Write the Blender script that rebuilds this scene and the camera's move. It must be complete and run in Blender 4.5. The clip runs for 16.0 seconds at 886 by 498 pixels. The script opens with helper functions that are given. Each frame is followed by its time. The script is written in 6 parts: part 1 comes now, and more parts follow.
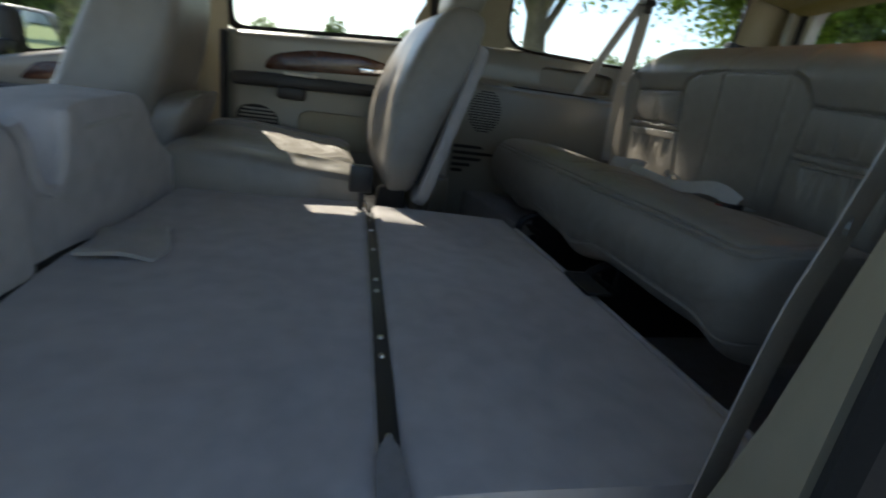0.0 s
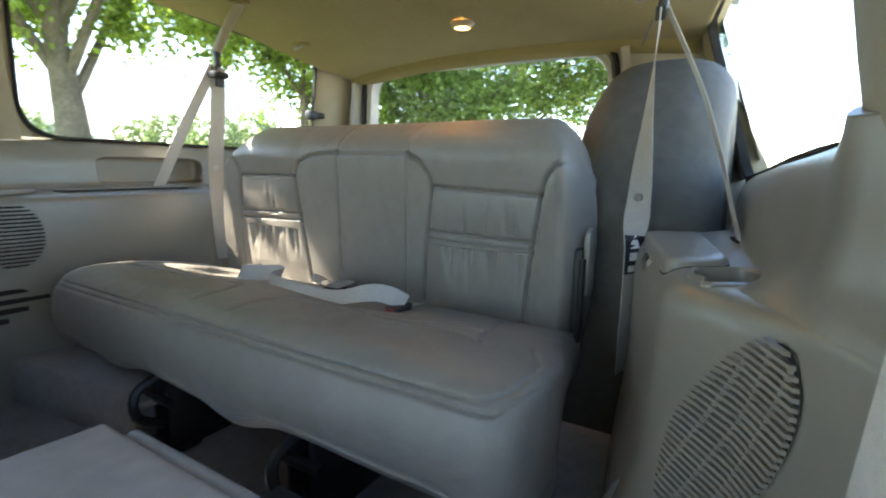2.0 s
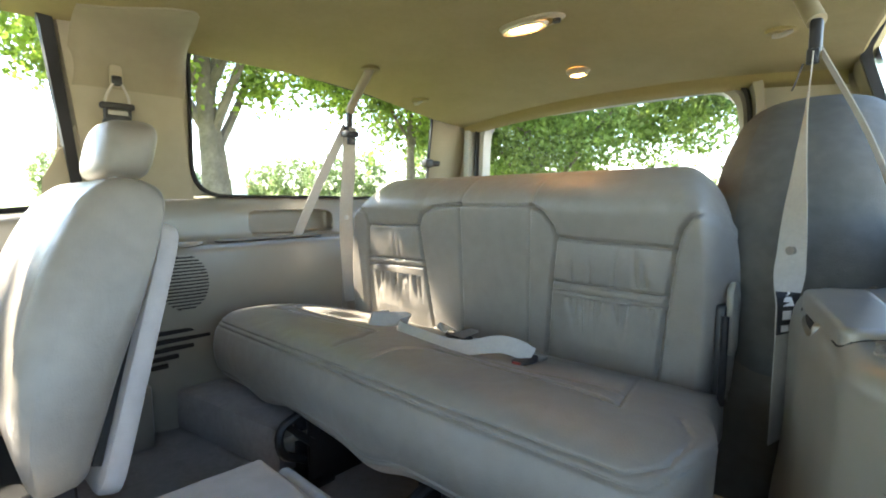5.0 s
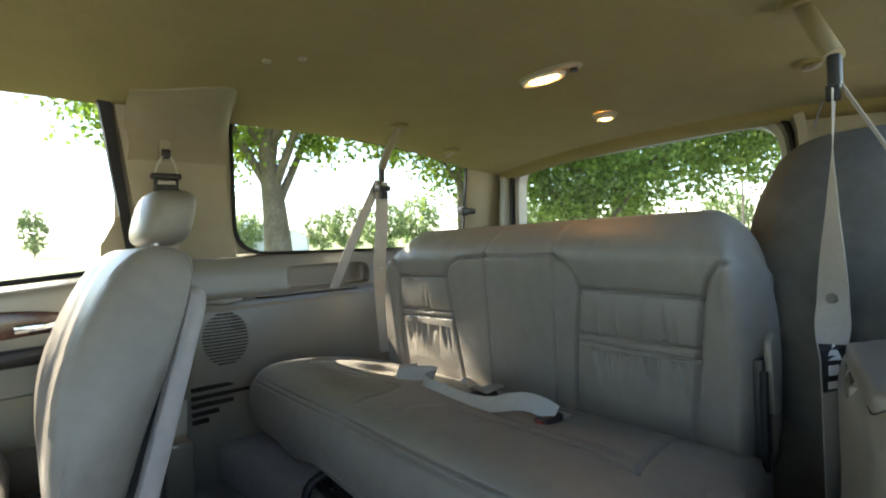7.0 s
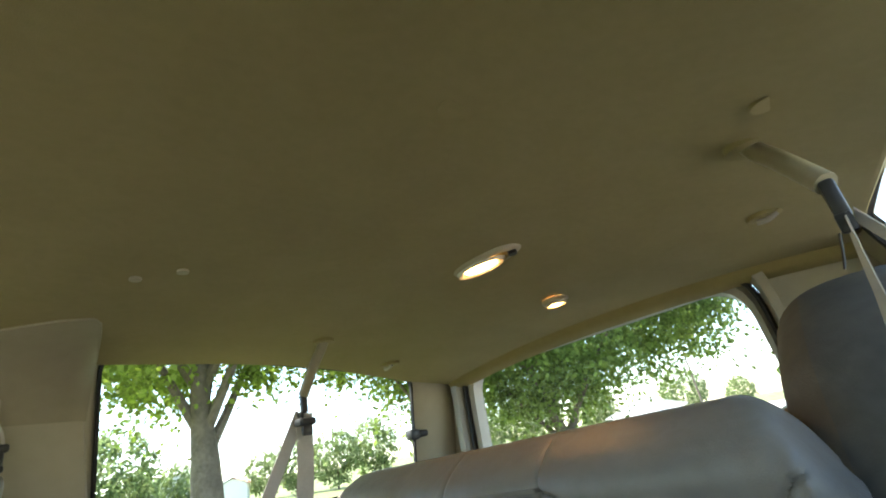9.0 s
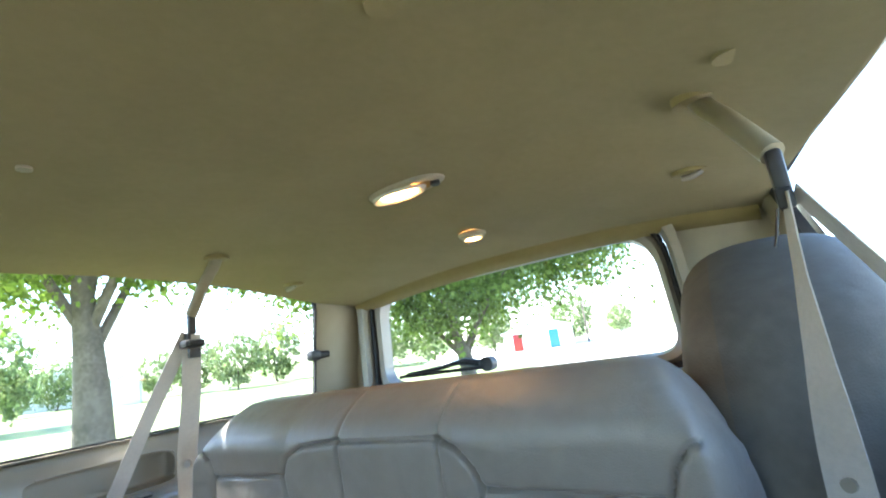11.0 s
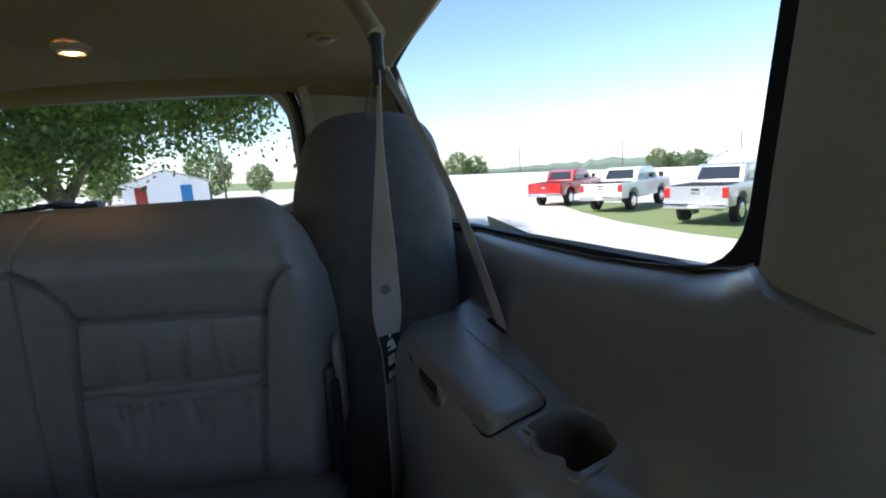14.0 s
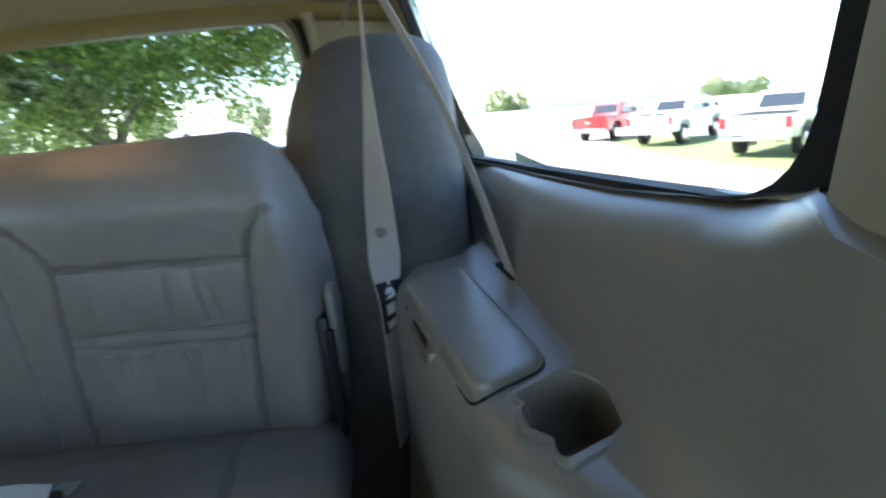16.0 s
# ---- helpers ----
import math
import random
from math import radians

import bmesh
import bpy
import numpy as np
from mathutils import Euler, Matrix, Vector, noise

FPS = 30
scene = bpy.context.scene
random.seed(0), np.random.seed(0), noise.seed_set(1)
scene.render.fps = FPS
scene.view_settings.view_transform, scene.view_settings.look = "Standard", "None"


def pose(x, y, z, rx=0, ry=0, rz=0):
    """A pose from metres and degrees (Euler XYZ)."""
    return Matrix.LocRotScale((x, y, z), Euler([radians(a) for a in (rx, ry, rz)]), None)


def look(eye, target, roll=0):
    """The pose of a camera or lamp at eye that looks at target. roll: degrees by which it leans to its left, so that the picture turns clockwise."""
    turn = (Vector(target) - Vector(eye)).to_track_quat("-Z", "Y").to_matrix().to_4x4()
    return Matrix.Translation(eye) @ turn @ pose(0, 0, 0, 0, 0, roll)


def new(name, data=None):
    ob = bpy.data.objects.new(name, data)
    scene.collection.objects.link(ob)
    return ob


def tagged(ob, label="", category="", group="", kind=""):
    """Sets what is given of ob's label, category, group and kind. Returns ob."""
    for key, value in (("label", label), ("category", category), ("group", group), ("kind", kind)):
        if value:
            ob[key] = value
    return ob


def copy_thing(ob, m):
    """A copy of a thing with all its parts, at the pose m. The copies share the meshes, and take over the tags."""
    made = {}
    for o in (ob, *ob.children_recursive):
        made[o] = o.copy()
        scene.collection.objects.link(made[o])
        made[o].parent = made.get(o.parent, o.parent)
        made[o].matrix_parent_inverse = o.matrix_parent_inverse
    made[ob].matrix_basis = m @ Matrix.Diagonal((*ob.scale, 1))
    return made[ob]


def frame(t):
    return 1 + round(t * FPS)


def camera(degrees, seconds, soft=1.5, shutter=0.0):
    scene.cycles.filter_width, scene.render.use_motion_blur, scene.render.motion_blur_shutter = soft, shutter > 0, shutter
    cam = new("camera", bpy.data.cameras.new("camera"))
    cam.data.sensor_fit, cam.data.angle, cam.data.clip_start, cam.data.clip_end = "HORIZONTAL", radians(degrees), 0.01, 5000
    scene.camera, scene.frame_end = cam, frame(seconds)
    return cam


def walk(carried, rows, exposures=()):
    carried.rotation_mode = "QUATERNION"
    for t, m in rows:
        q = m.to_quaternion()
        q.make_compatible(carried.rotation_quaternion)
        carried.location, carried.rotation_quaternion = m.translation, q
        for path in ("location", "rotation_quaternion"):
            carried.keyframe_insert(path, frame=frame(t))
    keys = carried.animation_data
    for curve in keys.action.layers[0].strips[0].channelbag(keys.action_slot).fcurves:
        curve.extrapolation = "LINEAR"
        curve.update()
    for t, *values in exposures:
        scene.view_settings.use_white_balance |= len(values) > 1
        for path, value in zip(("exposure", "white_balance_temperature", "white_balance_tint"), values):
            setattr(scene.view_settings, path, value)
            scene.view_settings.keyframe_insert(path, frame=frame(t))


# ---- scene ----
cam = camera(84.0, 16.0, soft=1.9, shutter=0.35)
# seconds, eye, target and roll in degrees
PATH = [
    (0, (-0.091, -1.154, 1.21), (0.426, 0.67, 0.574), 8.2),
    (0.5, (-0.088, -1.049, 1.204), (0.943, 0.544, 0.572), 7.2),
    (1, (-0.062, -0.958, 1.241), (1.284, 0.429, 0.724), 3.3),
    (1.5, (-0.031, -0.891, 1.277), (1.48, 0.358, 0.881), 1.7),
    (2, (0.052, -0.809, 1.32), (1.739, 0.212, 0.984), 1.0),
    (2.5, (0.058, -0.76, 1.345), (1.848, 0.069, 1.014), 0.3),
    (3, (0.03, -0.744, 1.34), (1.846, 0.033, 1.03), -1.5),
    (3.5, (0.0, -0.754, 1.352), (1.75, 0.174, 1.074), -0.2),
    (4, (0.001, -0.769, 1.357), (1.657, 0.326, 1.122), -0.9),
    (4.5, (0.001, -0.772, 1.363), (1.614, 0.393, 1.158), -0.1),
    (5, (0.007, -0.774, 1.362), (1.465, 0.579, 1.159), -0.5),
    (5.2, (0.016, -0.777, 1.363), (1.475, 0.572, 1.142), -0.7),
    (7.3, (0.086, -0.832, 1.399), (1.383, 0.69, 1.453), -3.5),
    (7.5, (0.108, -0.777, 1.413), (1.46, 0.691, 1.549), -4.6),
    (8, (0.225, -0.678, 1.425), (1.734, 0.545, 1.9), -5.6),
    (8.2, (0.249, -0.666, 1.421), (1.672, 0.57, 2.09), -9.1),
    (10.3, (0.323, -0.646, 1.448), (1.788, 0.486, 2.203), -14.9),
    (10.5, (0.34, -0.632, 1.458), (1.898, 0.46, 2.074), -13.5),
    (11, (0.344, -0.611, 1.48), (2.007, 0.429, 1.869), -8.9),
    (11.5, (0.324, -0.605, 1.488), (2.056, 0.379, 1.67), -7.5),
    (12, (0.287, -0.615, 1.488), (2.145, 0.125, 1.488), -5.0),
    (12.5, (0.267, -0.619, 1.475), (2.211, -0.164, 1.357), -2.3),
    (13, (0.267, -0.628, 1.461), (2.25, -0.546, 1.215), -2.7),
    (13.5, (0.285, -0.644, 1.448), (2.25, -0.841, 1.132), -3.6),
    (14, (0.285, -0.657, 1.449), (2.25, -0.851, 1.131), -3.8),
    (14.5, (0.337, -0.686, 1.431), (2.269, -0.826, 0.93), -4.4),
    (15, (0.418, -0.719, 1.427), (2.243, -1.055, 0.682), -8.3),
    (15.5, (0.419, -0.72, 1.424), (2.253, -1.049, 0.696), -7.7),
    (16, (0.367, -0.721, 1.424), (2.294, -0.727, 0.888), -5.9),
]
EXPOSE = [(0.0, 0.9, 6450, 10), (0.6, 1.65, 6350, 10), (1.2, 2.7, 6400, 11), (2.0, 2.92, 6550, 12), (3.0, 3.35, 6650, 12), (5.0, 3.25, 6750, 11), (7.3, 2.2, 6800, 9),
          (8.2, 1.9, 6950, 8), (10.3, 3.17, 5800, 12), (11.5, 2.85, 5780, 12), (12.5, 1.45, 5950, 15), (14.0, 0.85, 5700, 17), (14.5, 0.75, 5750, 15), (15.2, 1.35, 5750, 13), (15.5, 1.85, 5700, 13), (16.0, 2.38, 5780, 12)]
walk(cam, [(t, look(eye, target, roll)) for t, eye, target, roll in PATH], EXPOSE)

# ---- light ----
SUN_EL, SUN_AZ = 44.4, 110.6      # height and heading of the sun; the heading runs from x towards y
world = bpy.data.worlds.new("sky_world")
scene.world = world
world.use_nodes = True
wn = world.node_tree
sky = wn.nodes.new("ShaderNodeTexSky")
sky.sky_type, sky.sun_disc = "NISHITA", False
sky.dust_density, sky.ozone_density = 0.4, 1.2
sky.sun_elevation, sky.sun_rotation = radians(SUN_EL), radians(90 - SUN_AZ)
wn.nodes["Background"].inputs["Strength"].default_value = 0.15
wn.links.new(sky.outputs[0], wn.nodes["Background"].inputs["Color"])
sun = new("sun", bpy.data.lights.new("sun", "SUN"))
sun.data.energy, sun.data.angle, sun.data.color = 5.0, radians(0.53), (1.0, 0.93, 0.78)
a, e = radians(SUN_AZ), radians(SUN_EL)
sun.matrix_world = look((math.cos(a) * math.cos(e) * 40, math.sin(a) * math.cos(e) * 40, math.sin(e) * 40), (0, 0, 0))

# ---- materials ----
def material(name, base, rough=0.6, metal=0.0, second=None, scale=40.0, amount=0.5, bump=0.0, bump_scale=200.0, spec=0.5, coat=0.0, sheen=0.0, vary=0.0, fold=0.0, fold_scale=20.0):
    """A surface of two mixed tones with broad stains, a fine grain and relief."""
    m = bpy.data.materials.new(name)
    m.use_nodes = True
    nt = m.node_tree
    bs = nt.nodes["Principled BSDF"]
    bs.inputs["Roughness"].default_value, bs.inputs["Metallic"].default_value = rough, metal
    bs.inputs["Specular IOR Level"].default_value, bs.inputs["Coat Weight"].default_value = spec, coat
    bs.inputs["Sheen Weight"].default_value = sheen
    tc = nt.nodes.new("ShaderNodeTexCoord")
    base = (*base, 1.0)
    second = (*(second or [c * 0.8 for c in base[:3]]), 1.0)
    n1, n2 = nt.nodes.new("ShaderNodeTexNoise"), nt.nodes.new("ShaderNodeTexNoise")
    n1.inputs["Scale"].default_value, n1.inputs["Detail"].default_value = scale * 0.12, 4
    n2.inputs["Scale"].default_value, n2.inputs["Detail"].default_value = scale, 3
    add = nt.nodes.new("ShaderNodeMath")
    add.operation = "ADD"
    ramp = nt.nodes.new("ShaderNodeMapRange")
    ramp.inputs["From Min"].default_value, ramp.inputs["From Max"].default_value = 0.75, 1.25
    ramp.inputs["To Max"].default_value = amount
    mix = nt.nodes.new("ShaderNodeMix")
    mix.data_type = "RGBA"
    mix.inputs["A"].default_value, mix.inputs["B"].default_value = base, second
    for n in (n1, n2):
        nt.links.new(tc.outputs["Object"], n.inputs["Vector"])
    nt.links.new(n1.outputs["Fac"], add.inputs[0])
    nt.links.new(n2.outputs["Fac"], add.inputs[1])
    nt.links.new(add.outputs[0], ramp.inputs["Value"])
    nt.links.new(ramp.outputs[0], mix.inputs["Factor"])
    colour = mix.outputs["Result"]
    if vary:
        info, hsv = nt.nodes.new("ShaderNodeNewGeometry"), nt.nodes.new("ShaderNodeHueSaturation")
        rng = nt.nodes.new("ShaderNodeMapRange")
        rng.inputs["To Min"].default_value, rng.inputs["To Max"].default_value = 1 - vary, 1 + vary
        nt.links.new(info.outputs["Random Per Island"], rng.inputs["Value"])
        nt.links.new(rng.outputs[0], hsv.inputs["Value"])
        nt.links.new(colour, hsv.inputs["Color"])
        colour = hsv.outputs["Color"]
    nt.links.new(colour, bs.inputs["Base Color"])
    gloss = nt.nodes.new("ShaderNodeMapRange")
    gloss.inputs["From Min"].default_value, gloss.inputs["From Max"].default_value = 0.3, 0.7
    gloss.inputs["To Min"].default_value, gloss.inputs["To Max"].default_value = rough * 0.82, min(1.0, rough * 1.18)
    nt.links.new(n1.outputs["Fac"], gloss.inputs["Value"])
    nt.links.new(gloss.outputs[0], bs.inputs["Roughness"])
    if bump:
        n3, bp = nt.nodes.new("ShaderNodeTexNoise"), nt.nodes.new("ShaderNodeBump")
        n3.inputs["Scale"].default_value, n3.inputs["Detail"].default_value = bump_scale, 4
        bp.inputs["Strength"].default_value, bp.inputs["Distance"].default_value = bump, 0.004
        nt.links.new(tc.outputs["Object"], n3.inputs["Vector"])
        height = n3.outputs["Fac"]
        if fold:
            n4, mul = nt.nodes.new("ShaderNodeTexNoise"), nt.nodes.new("ShaderNodeMath")
            n4.inputs["Scale"].default_value, n4.inputs["Detail"].default_value, n4.inputs["Distortion"].default_value = fold_scale, 2, 0.8
            mul.operation = "MULTIPLY_ADD"
            mul.inputs[1].default_value = fold
            nt.links.new(tc.outputs["Object"], n4.inputs["Vector"])
            nt.links.new(n4.outputs["Fac"], mul.inputs[0])
            nt.links.new(height, mul.inputs[2])
            height = mul.outputs[0]
        nt.links.new(height, bp.inputs["Height"])
        nt.links.new(bp.outputs[0], bs.inputs["Normal"])
    return m


def glass_material(name, tint, gloss=1.0):
    m = bpy.data.materials.new(name)
    m.use_nodes = True
    nt = m.node_tree
    nt.nodes.remove(nt.nodes["Principled BSDF"])
    tr, gl, mx = (nt.nodes.new(k) for k in ("ShaderNodeBsdfTransparent", "ShaderNodeBsdfGlossy", "ShaderNodeMixShader"))
    tr.inputs["Color"].default_value = (*tint, 1)
    gl.inputs["Roughness"].default_value = 0.03
    mx.inputs["Fac"].default_value = 0.04 * gloss
    nt.links.new(tr.outputs[0], mx.inputs[1])
    nt.links.new(gl.outputs[0], mx.inputs[2])
    nt.links.new(mx.outputs[0], nt.nodes["Material Output"].inputs["Surface"])
    return m


def leaf_material(name, base, second):
    m = material(name, base, 0.6, second=second, scale=0.9, amount=1.0, vary=0.45, spec=0.2)
    nt = m.node_tree
    bs = nt.nodes["Principled BSDF"]
    tl, mx = nt.nodes.new("ShaderNodeBsdfTranslucent"), nt.nodes.new("ShaderNodeMixShader")
    mx.inputs["Fac"].default_value = 0.45
    src = bs.inputs["Base Color"].links[0].from_socket
    gain = nt.nodes.new("ShaderNodeHueSaturation")
    gain.inputs["Value"].default_value, gain.inputs["Saturation"].default_value = 1.9, 1.1
    nt.links.new(src, gain.inputs["Color"])
    nt.links.new(gain.outputs[0], tl.inputs["Color"])
    nt.links.new(bs.outputs[0], mx.inputs[1])
    nt.links.new(tl.outputs[0], mx.inputs[2])
    nt.links.new(mx.outputs[0], nt.nodes["Material Output"].inputs["Surface"])
    return m


def lamp_material(name, colour, strength):
    m = bpy.data.materials.new(name)
    m.use_nodes = True
    bs = m.node_tree.nodes["Principled BSDF"]
    bs.inputs["Base Color"].default_value = (0.9, 0.85, 0.75, 1)
    bs.inputs["Emission Color"].default_value = (*colour, 1)
    bs.inputs["Emission Strength"].default_value = strength
    return m


M_LEATHER = material("seat_leather", (0.25, 0.228, 0.198), 0.38, second=(0.21, 0.19, 0.165), scale=30, amount=0.75, bump=0.22, bump_scale=420, spec=0.5, fold=4.0, fold_scale=16)
M_TRIM = material("trim_plastic", (0.230, 0.209, 0.166), 0.34, second=(0.206, 0.188, 0.149), scale=25, amount=0.6, bump=0.10, bump_scale=900, spec=1.0)
M_PILLAR = material("pillar_trim", (0.34, 0.30, 0.215), 0.60, second=(0.305, 0.27, 0.19), scale=25, amount=0.6, bump=0.12, bump_scale=900, spec=0.3)
M_LINER = material("headliner_cloth", (0.236, 0.191, 0.080), 0.95, second=(0.205, 0.165, 0.067), scale=60, amount=0.6, bump=0.2, bump_scale=700, spec=0.1, sheen=0.1)
M_CARPET = material("grey_carpet", (0.50, 0.472, 0.45), 0.98, second=(0.37, 0.348, 0.33), scale=24, amount=0.8, bump=0.45, bump_scale=1100, spec=0.05, sheen=0.25)
M_CARPETDARK = material("worn_carpet", (0.30, 0.277, 0.26), 0.98, second=(0.22, 0.203, 0.19), scale=60, amount=0.8, bump=0.5, bump_scale=650, spec=0.05, sheen=0.2)
M_FLOOR = material("floor_carpet", (0.24, 0.226, 0.216), 0.98, second=(0.17, 0.16, 0.152), scale=60, amount=0.8, bump=0.5, bump_scale=650, spec=0.05, sheen=0.2)
M_BLACK = material("black_plastic", (0.02, 0.02, 0.021), 0.45, scale=60, bump=0.1, bump_scale=800)
# near black, for black parts and for hollows whose shade is painted in
M_DARK = material("shade_black", (0.012, 0.012, 0.012), 0.9)
M_RUBBER = material("black_rubber", (0.015, 0.015, 0.016), 0.75, bump=0.1)
M_BELT = material("belt_webbing", (0.48, 0.45, 0.40), 0.75, second=(0.42, 0.39, 0.35), scale=150, amount=0.8, bump=0.35, bump_scale=900, spec=0.2)
M_COVER = material("grey_vinyl", (0.100, 0.095, 0.083), 0.62, second=(0.072, 0.068, 0.059), scale=40, amount=0.8, bump=0.3, bump_scale=350, spec=0.35, fold=5.0, fold_scale=9)
M_COVERSIDE = material("tan_vinyl", (0.125, 0.105, 0.08), 0.7, second=(0.095, 0.08, 0.06), scale=40, amount=0.8, bump=0.3, bump_scale=350, spec=0.3)
M_METAL = material("bare_steel", (0.55, 0.55, 0.55), 0.3, 1.0, scale=80, amount=0.5)
M_DARKMETAL = material("dark_steel", (0.03, 0.03, 0.032), 0.45, 0.6, scale=80, amount=0.7)
M_WOOD = material("walnut_trim", (0.085, 0.028, 0.012), 0.25, second=(0.035, 0.012, 0.006), scale=70, amount=1.0, coat=0.15)
M_RED = material("red_plastic", (0.25, 0.018, 0.012), 0.4)
M_WHITE = material("white_print", (0.8, 0.8, 0.78), 0.6)
M_GLASS = glass_material("clear_glass", (0.93, 0.95, 0.94))
M_TINT = glass_material("tinted_glass", (0.94, 0.955, 0.945), 0.06)
M_BODY = material("tan_car_paint", (0.30, 0.26, 0.20), 0.3, 0.3, coat=0.6, scale=20, amount=0.2)
M_LAMP = lamp_material("lamp_lens", (1.0, 0.47, 0.13), 10.0)
M_SLEEVE = material("sleeve_plastic", (0.27, 0.235, 0.155), 0.5, second=(0.24, 0.208, 0.135), scale=40, amount=0.6, bump=0.1, bump_scale=700, spec=0.3)
M_LENSOFF = material("clear_lens", (0.6, 0.58, 0.5), 0.2)
M_GRASS = material("mown_grass", (0.15, 0.21, 0.06), 0.9, second=(0.22, 0.24, 0.09), scale=6, amount=1.0, bump=0.6, bump_scale=40)
M_GRAVEL = material("pale_gravel", (0.64, 0.59, 0.51), 0.95, second=(0.52, 0.475, 0.405), scale=8, amount=1.0, bump=0.6, bump_scale=30)
M_BARK = material("bark", (0.17, 0.14, 0.11), 0.95, second=(0.09, 0.075, 0.06), scale=14, amount=1.0, bump=0.9, bump_scale=20)
M_LEAF = leaf_material("maple_leaf", (0.11, 0.165, 0.038), (0.18, 0.23, 0.055))
M_LEAFDARK = leaf_material("oak_leaf", (0.090, 0.135, 0.038), (0.14, 0.185, 0.055))
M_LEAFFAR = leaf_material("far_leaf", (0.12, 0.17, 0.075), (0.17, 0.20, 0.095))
M_TRUCKRED = material("red_paint", (0.45, 0.015, 0.015), 0.25, 0.0, coat=0.8, scale=5, amount=0.2)
M_TRUCKWHITE = material("white_paint", (0.78, 0.78, 0.77), 0.3, coat=0.7, scale=5, amount=0.1)
M_TRUCKSILVER = material("silver_paint", (0.52, 0.53, 0.55), 0.3, 0.5, coat=0.7, scale=5, amount=0.1)
M_TRUCKDARK = material("graphite_paint", (0.06, 0.06, 0.065), 0.3, 0.4, coat=0.7, scale=5, amount=0.2)
M_CHROME = material("chrome", (0.7, 0.7, 0.72), 0.12, 1.0)
M_TYRE = material("tyre_rubber", (0.02, 0.02, 0.02), 0.85)
M_TAIL = material("tail_light", (0.6, 0.02, 0.02), 0.2)
M_CARGLASS = material("dark_glass", (0.02, 0.024, 0.028), 0.06, spec=0.8)
M_SIDING = material("white_siding", (0.80, 0.80, 0.79), 0.6, scale=4, amount=0.15)
M_ROOFING = material("pale_metal_roof", (0.66, 0.67, 0.68), 0.5, scale=4, amount=0.3)
M_BLUE = material("blue_door", (0.03, 0.18, 0.42), 0.5)
# lighter, greyer green: the distance haze is mixed into the colour
M_HILL = material("hazy_far_wood", (0.13, 0.17, 0.13), 0.95, second=(0.18, 0.22, 0.17), scale=0.4, amount=1.0)
M_MIRROR = material("mirror_glass", (0.85, 0.87, 0.9), 0.03, 1.0)
M_RAG = material("beige_cloth", (0.42, 0.40, 0.36), 0.95, scale=60, bump=0.5, bump_scale=300, sheen=0.2)

# ---- building blocks ----
BASE = {}


def thing(name, loc, label, category, group="", kind=""):
    ob = new(name)
    ob.empty_display_size = 0.05
    ob.location = loc
    BASE[ob.name] = Vector(loc)
    return tagged(ob, label, category, group, kind)


def finish(mesh, mat, smooth=True):
    for m in (mat if isinstance(mat, (list, tuple)) else [mat]):
        mesh.materials.append(m)
    if smooth:
        mesh.shade_smooth()


def sharpen(bm, degrees=35):
    bm.normal_update()
    for ed in bm.edges:
        if len(ed.link_faces) == 2 and ed.calc_face_angle(0) > radians(degrees):
            ed.smooth = False


def part(name, bm, mat, parent, label="", smooth=True):
    """A mesh, given in world places, as one part of a thing or of a part."""
    base = BASE[parent.name]
    bmesh.ops.translate(bm, verts=bm.verts, vec=-base)
    if smooth:
        sharpen(bm)
    me = bpy.data.meshes.new(name)
    bm.to_mesh(me)
    bm.free()
    finish(me, mat, smooth)
    ob = new(name, me)
    ob.parent = parent
    BASE[ob.name] = base
    return tagged(ob, label)


def solo(name, bm, mat, label, category, kind="", group="", smooth=True, base=None):
    """A thing made of one mesh."""
    if base is None:
        lo = Vector([min(v.co[i] for v in bm.verts) for i in range(3)])
        hi = Vector([max(v.co[i] for v in bm.verts) for i in range(3)])
        base = Vector(((lo.x + hi.x) / 2, (lo.y + hi.y) / 2, lo.z))
    base = Vector(base)
    bmesh.ops.translate(bm, verts=bm.verts, vec=-base)
    if smooth:
        sharpen(bm)
    me = bpy.data.meshes.new(name)
    bm.to_mesh(me)
    bm.free()
    finish(me, mat, smooth)
    ob = new(name, me)
    ob.location = base
    BASE[ob.name] = base
    return tagged(ob, label, category, group, kind)


def box(x0, x1, y0, y1, z0, z1, bevel=0.0, seg=2, bm=None):
    own = bmesh.new()
    bmesh.ops.create_cube(own, size=1.0, matrix=Matrix.LocRotScale(((x0 + x1) / 2, (y0 + y1) / 2, (z0 + z1) / 2), None, (x1 - x0, y1 - y0, z1 - z0)))
    if bevel:
        bmesh.ops.bevel(own, geom=own.edges[:], offset=bevel, segments=seg, profile=0.5, affect="EDGES")
    return join(bm, own)


def join(bm, own):
    if bm is None:
        return own
    me = bpy.data.meshes.new("tmp")
    own.to_mesh(me)
    own.free()
    bm.from_mesh(me)
    bpy.data.meshes.remove(me)
    return bm


def grid(points, closed_u=False, closed_v=False, bm=None, caps=False):
    """A skin over rows of points."""
    own = bmesh.new()
    vs = [[own.verts.new(p) for p in row] for row in points]
    nu, nv = len(vs), len(vs[0])
    for i in range(nu if closed_u else nu - 1):
        for j in range(nv if closed_v else nv - 1):
            own.faces.new((vs[i][j], vs[(i + 1) % nu][j], vs[(i + 1) % nu][(j + 1) % nv], vs[i][(j + 1) % nv]))
    if caps and closed_v:
        own.faces.new(vs[0][::-1])
        own.faces.new(vs[-1])
    bmesh.ops.recalc_face_normals(own, faces=own.faces[:])
    return join(bm, own)


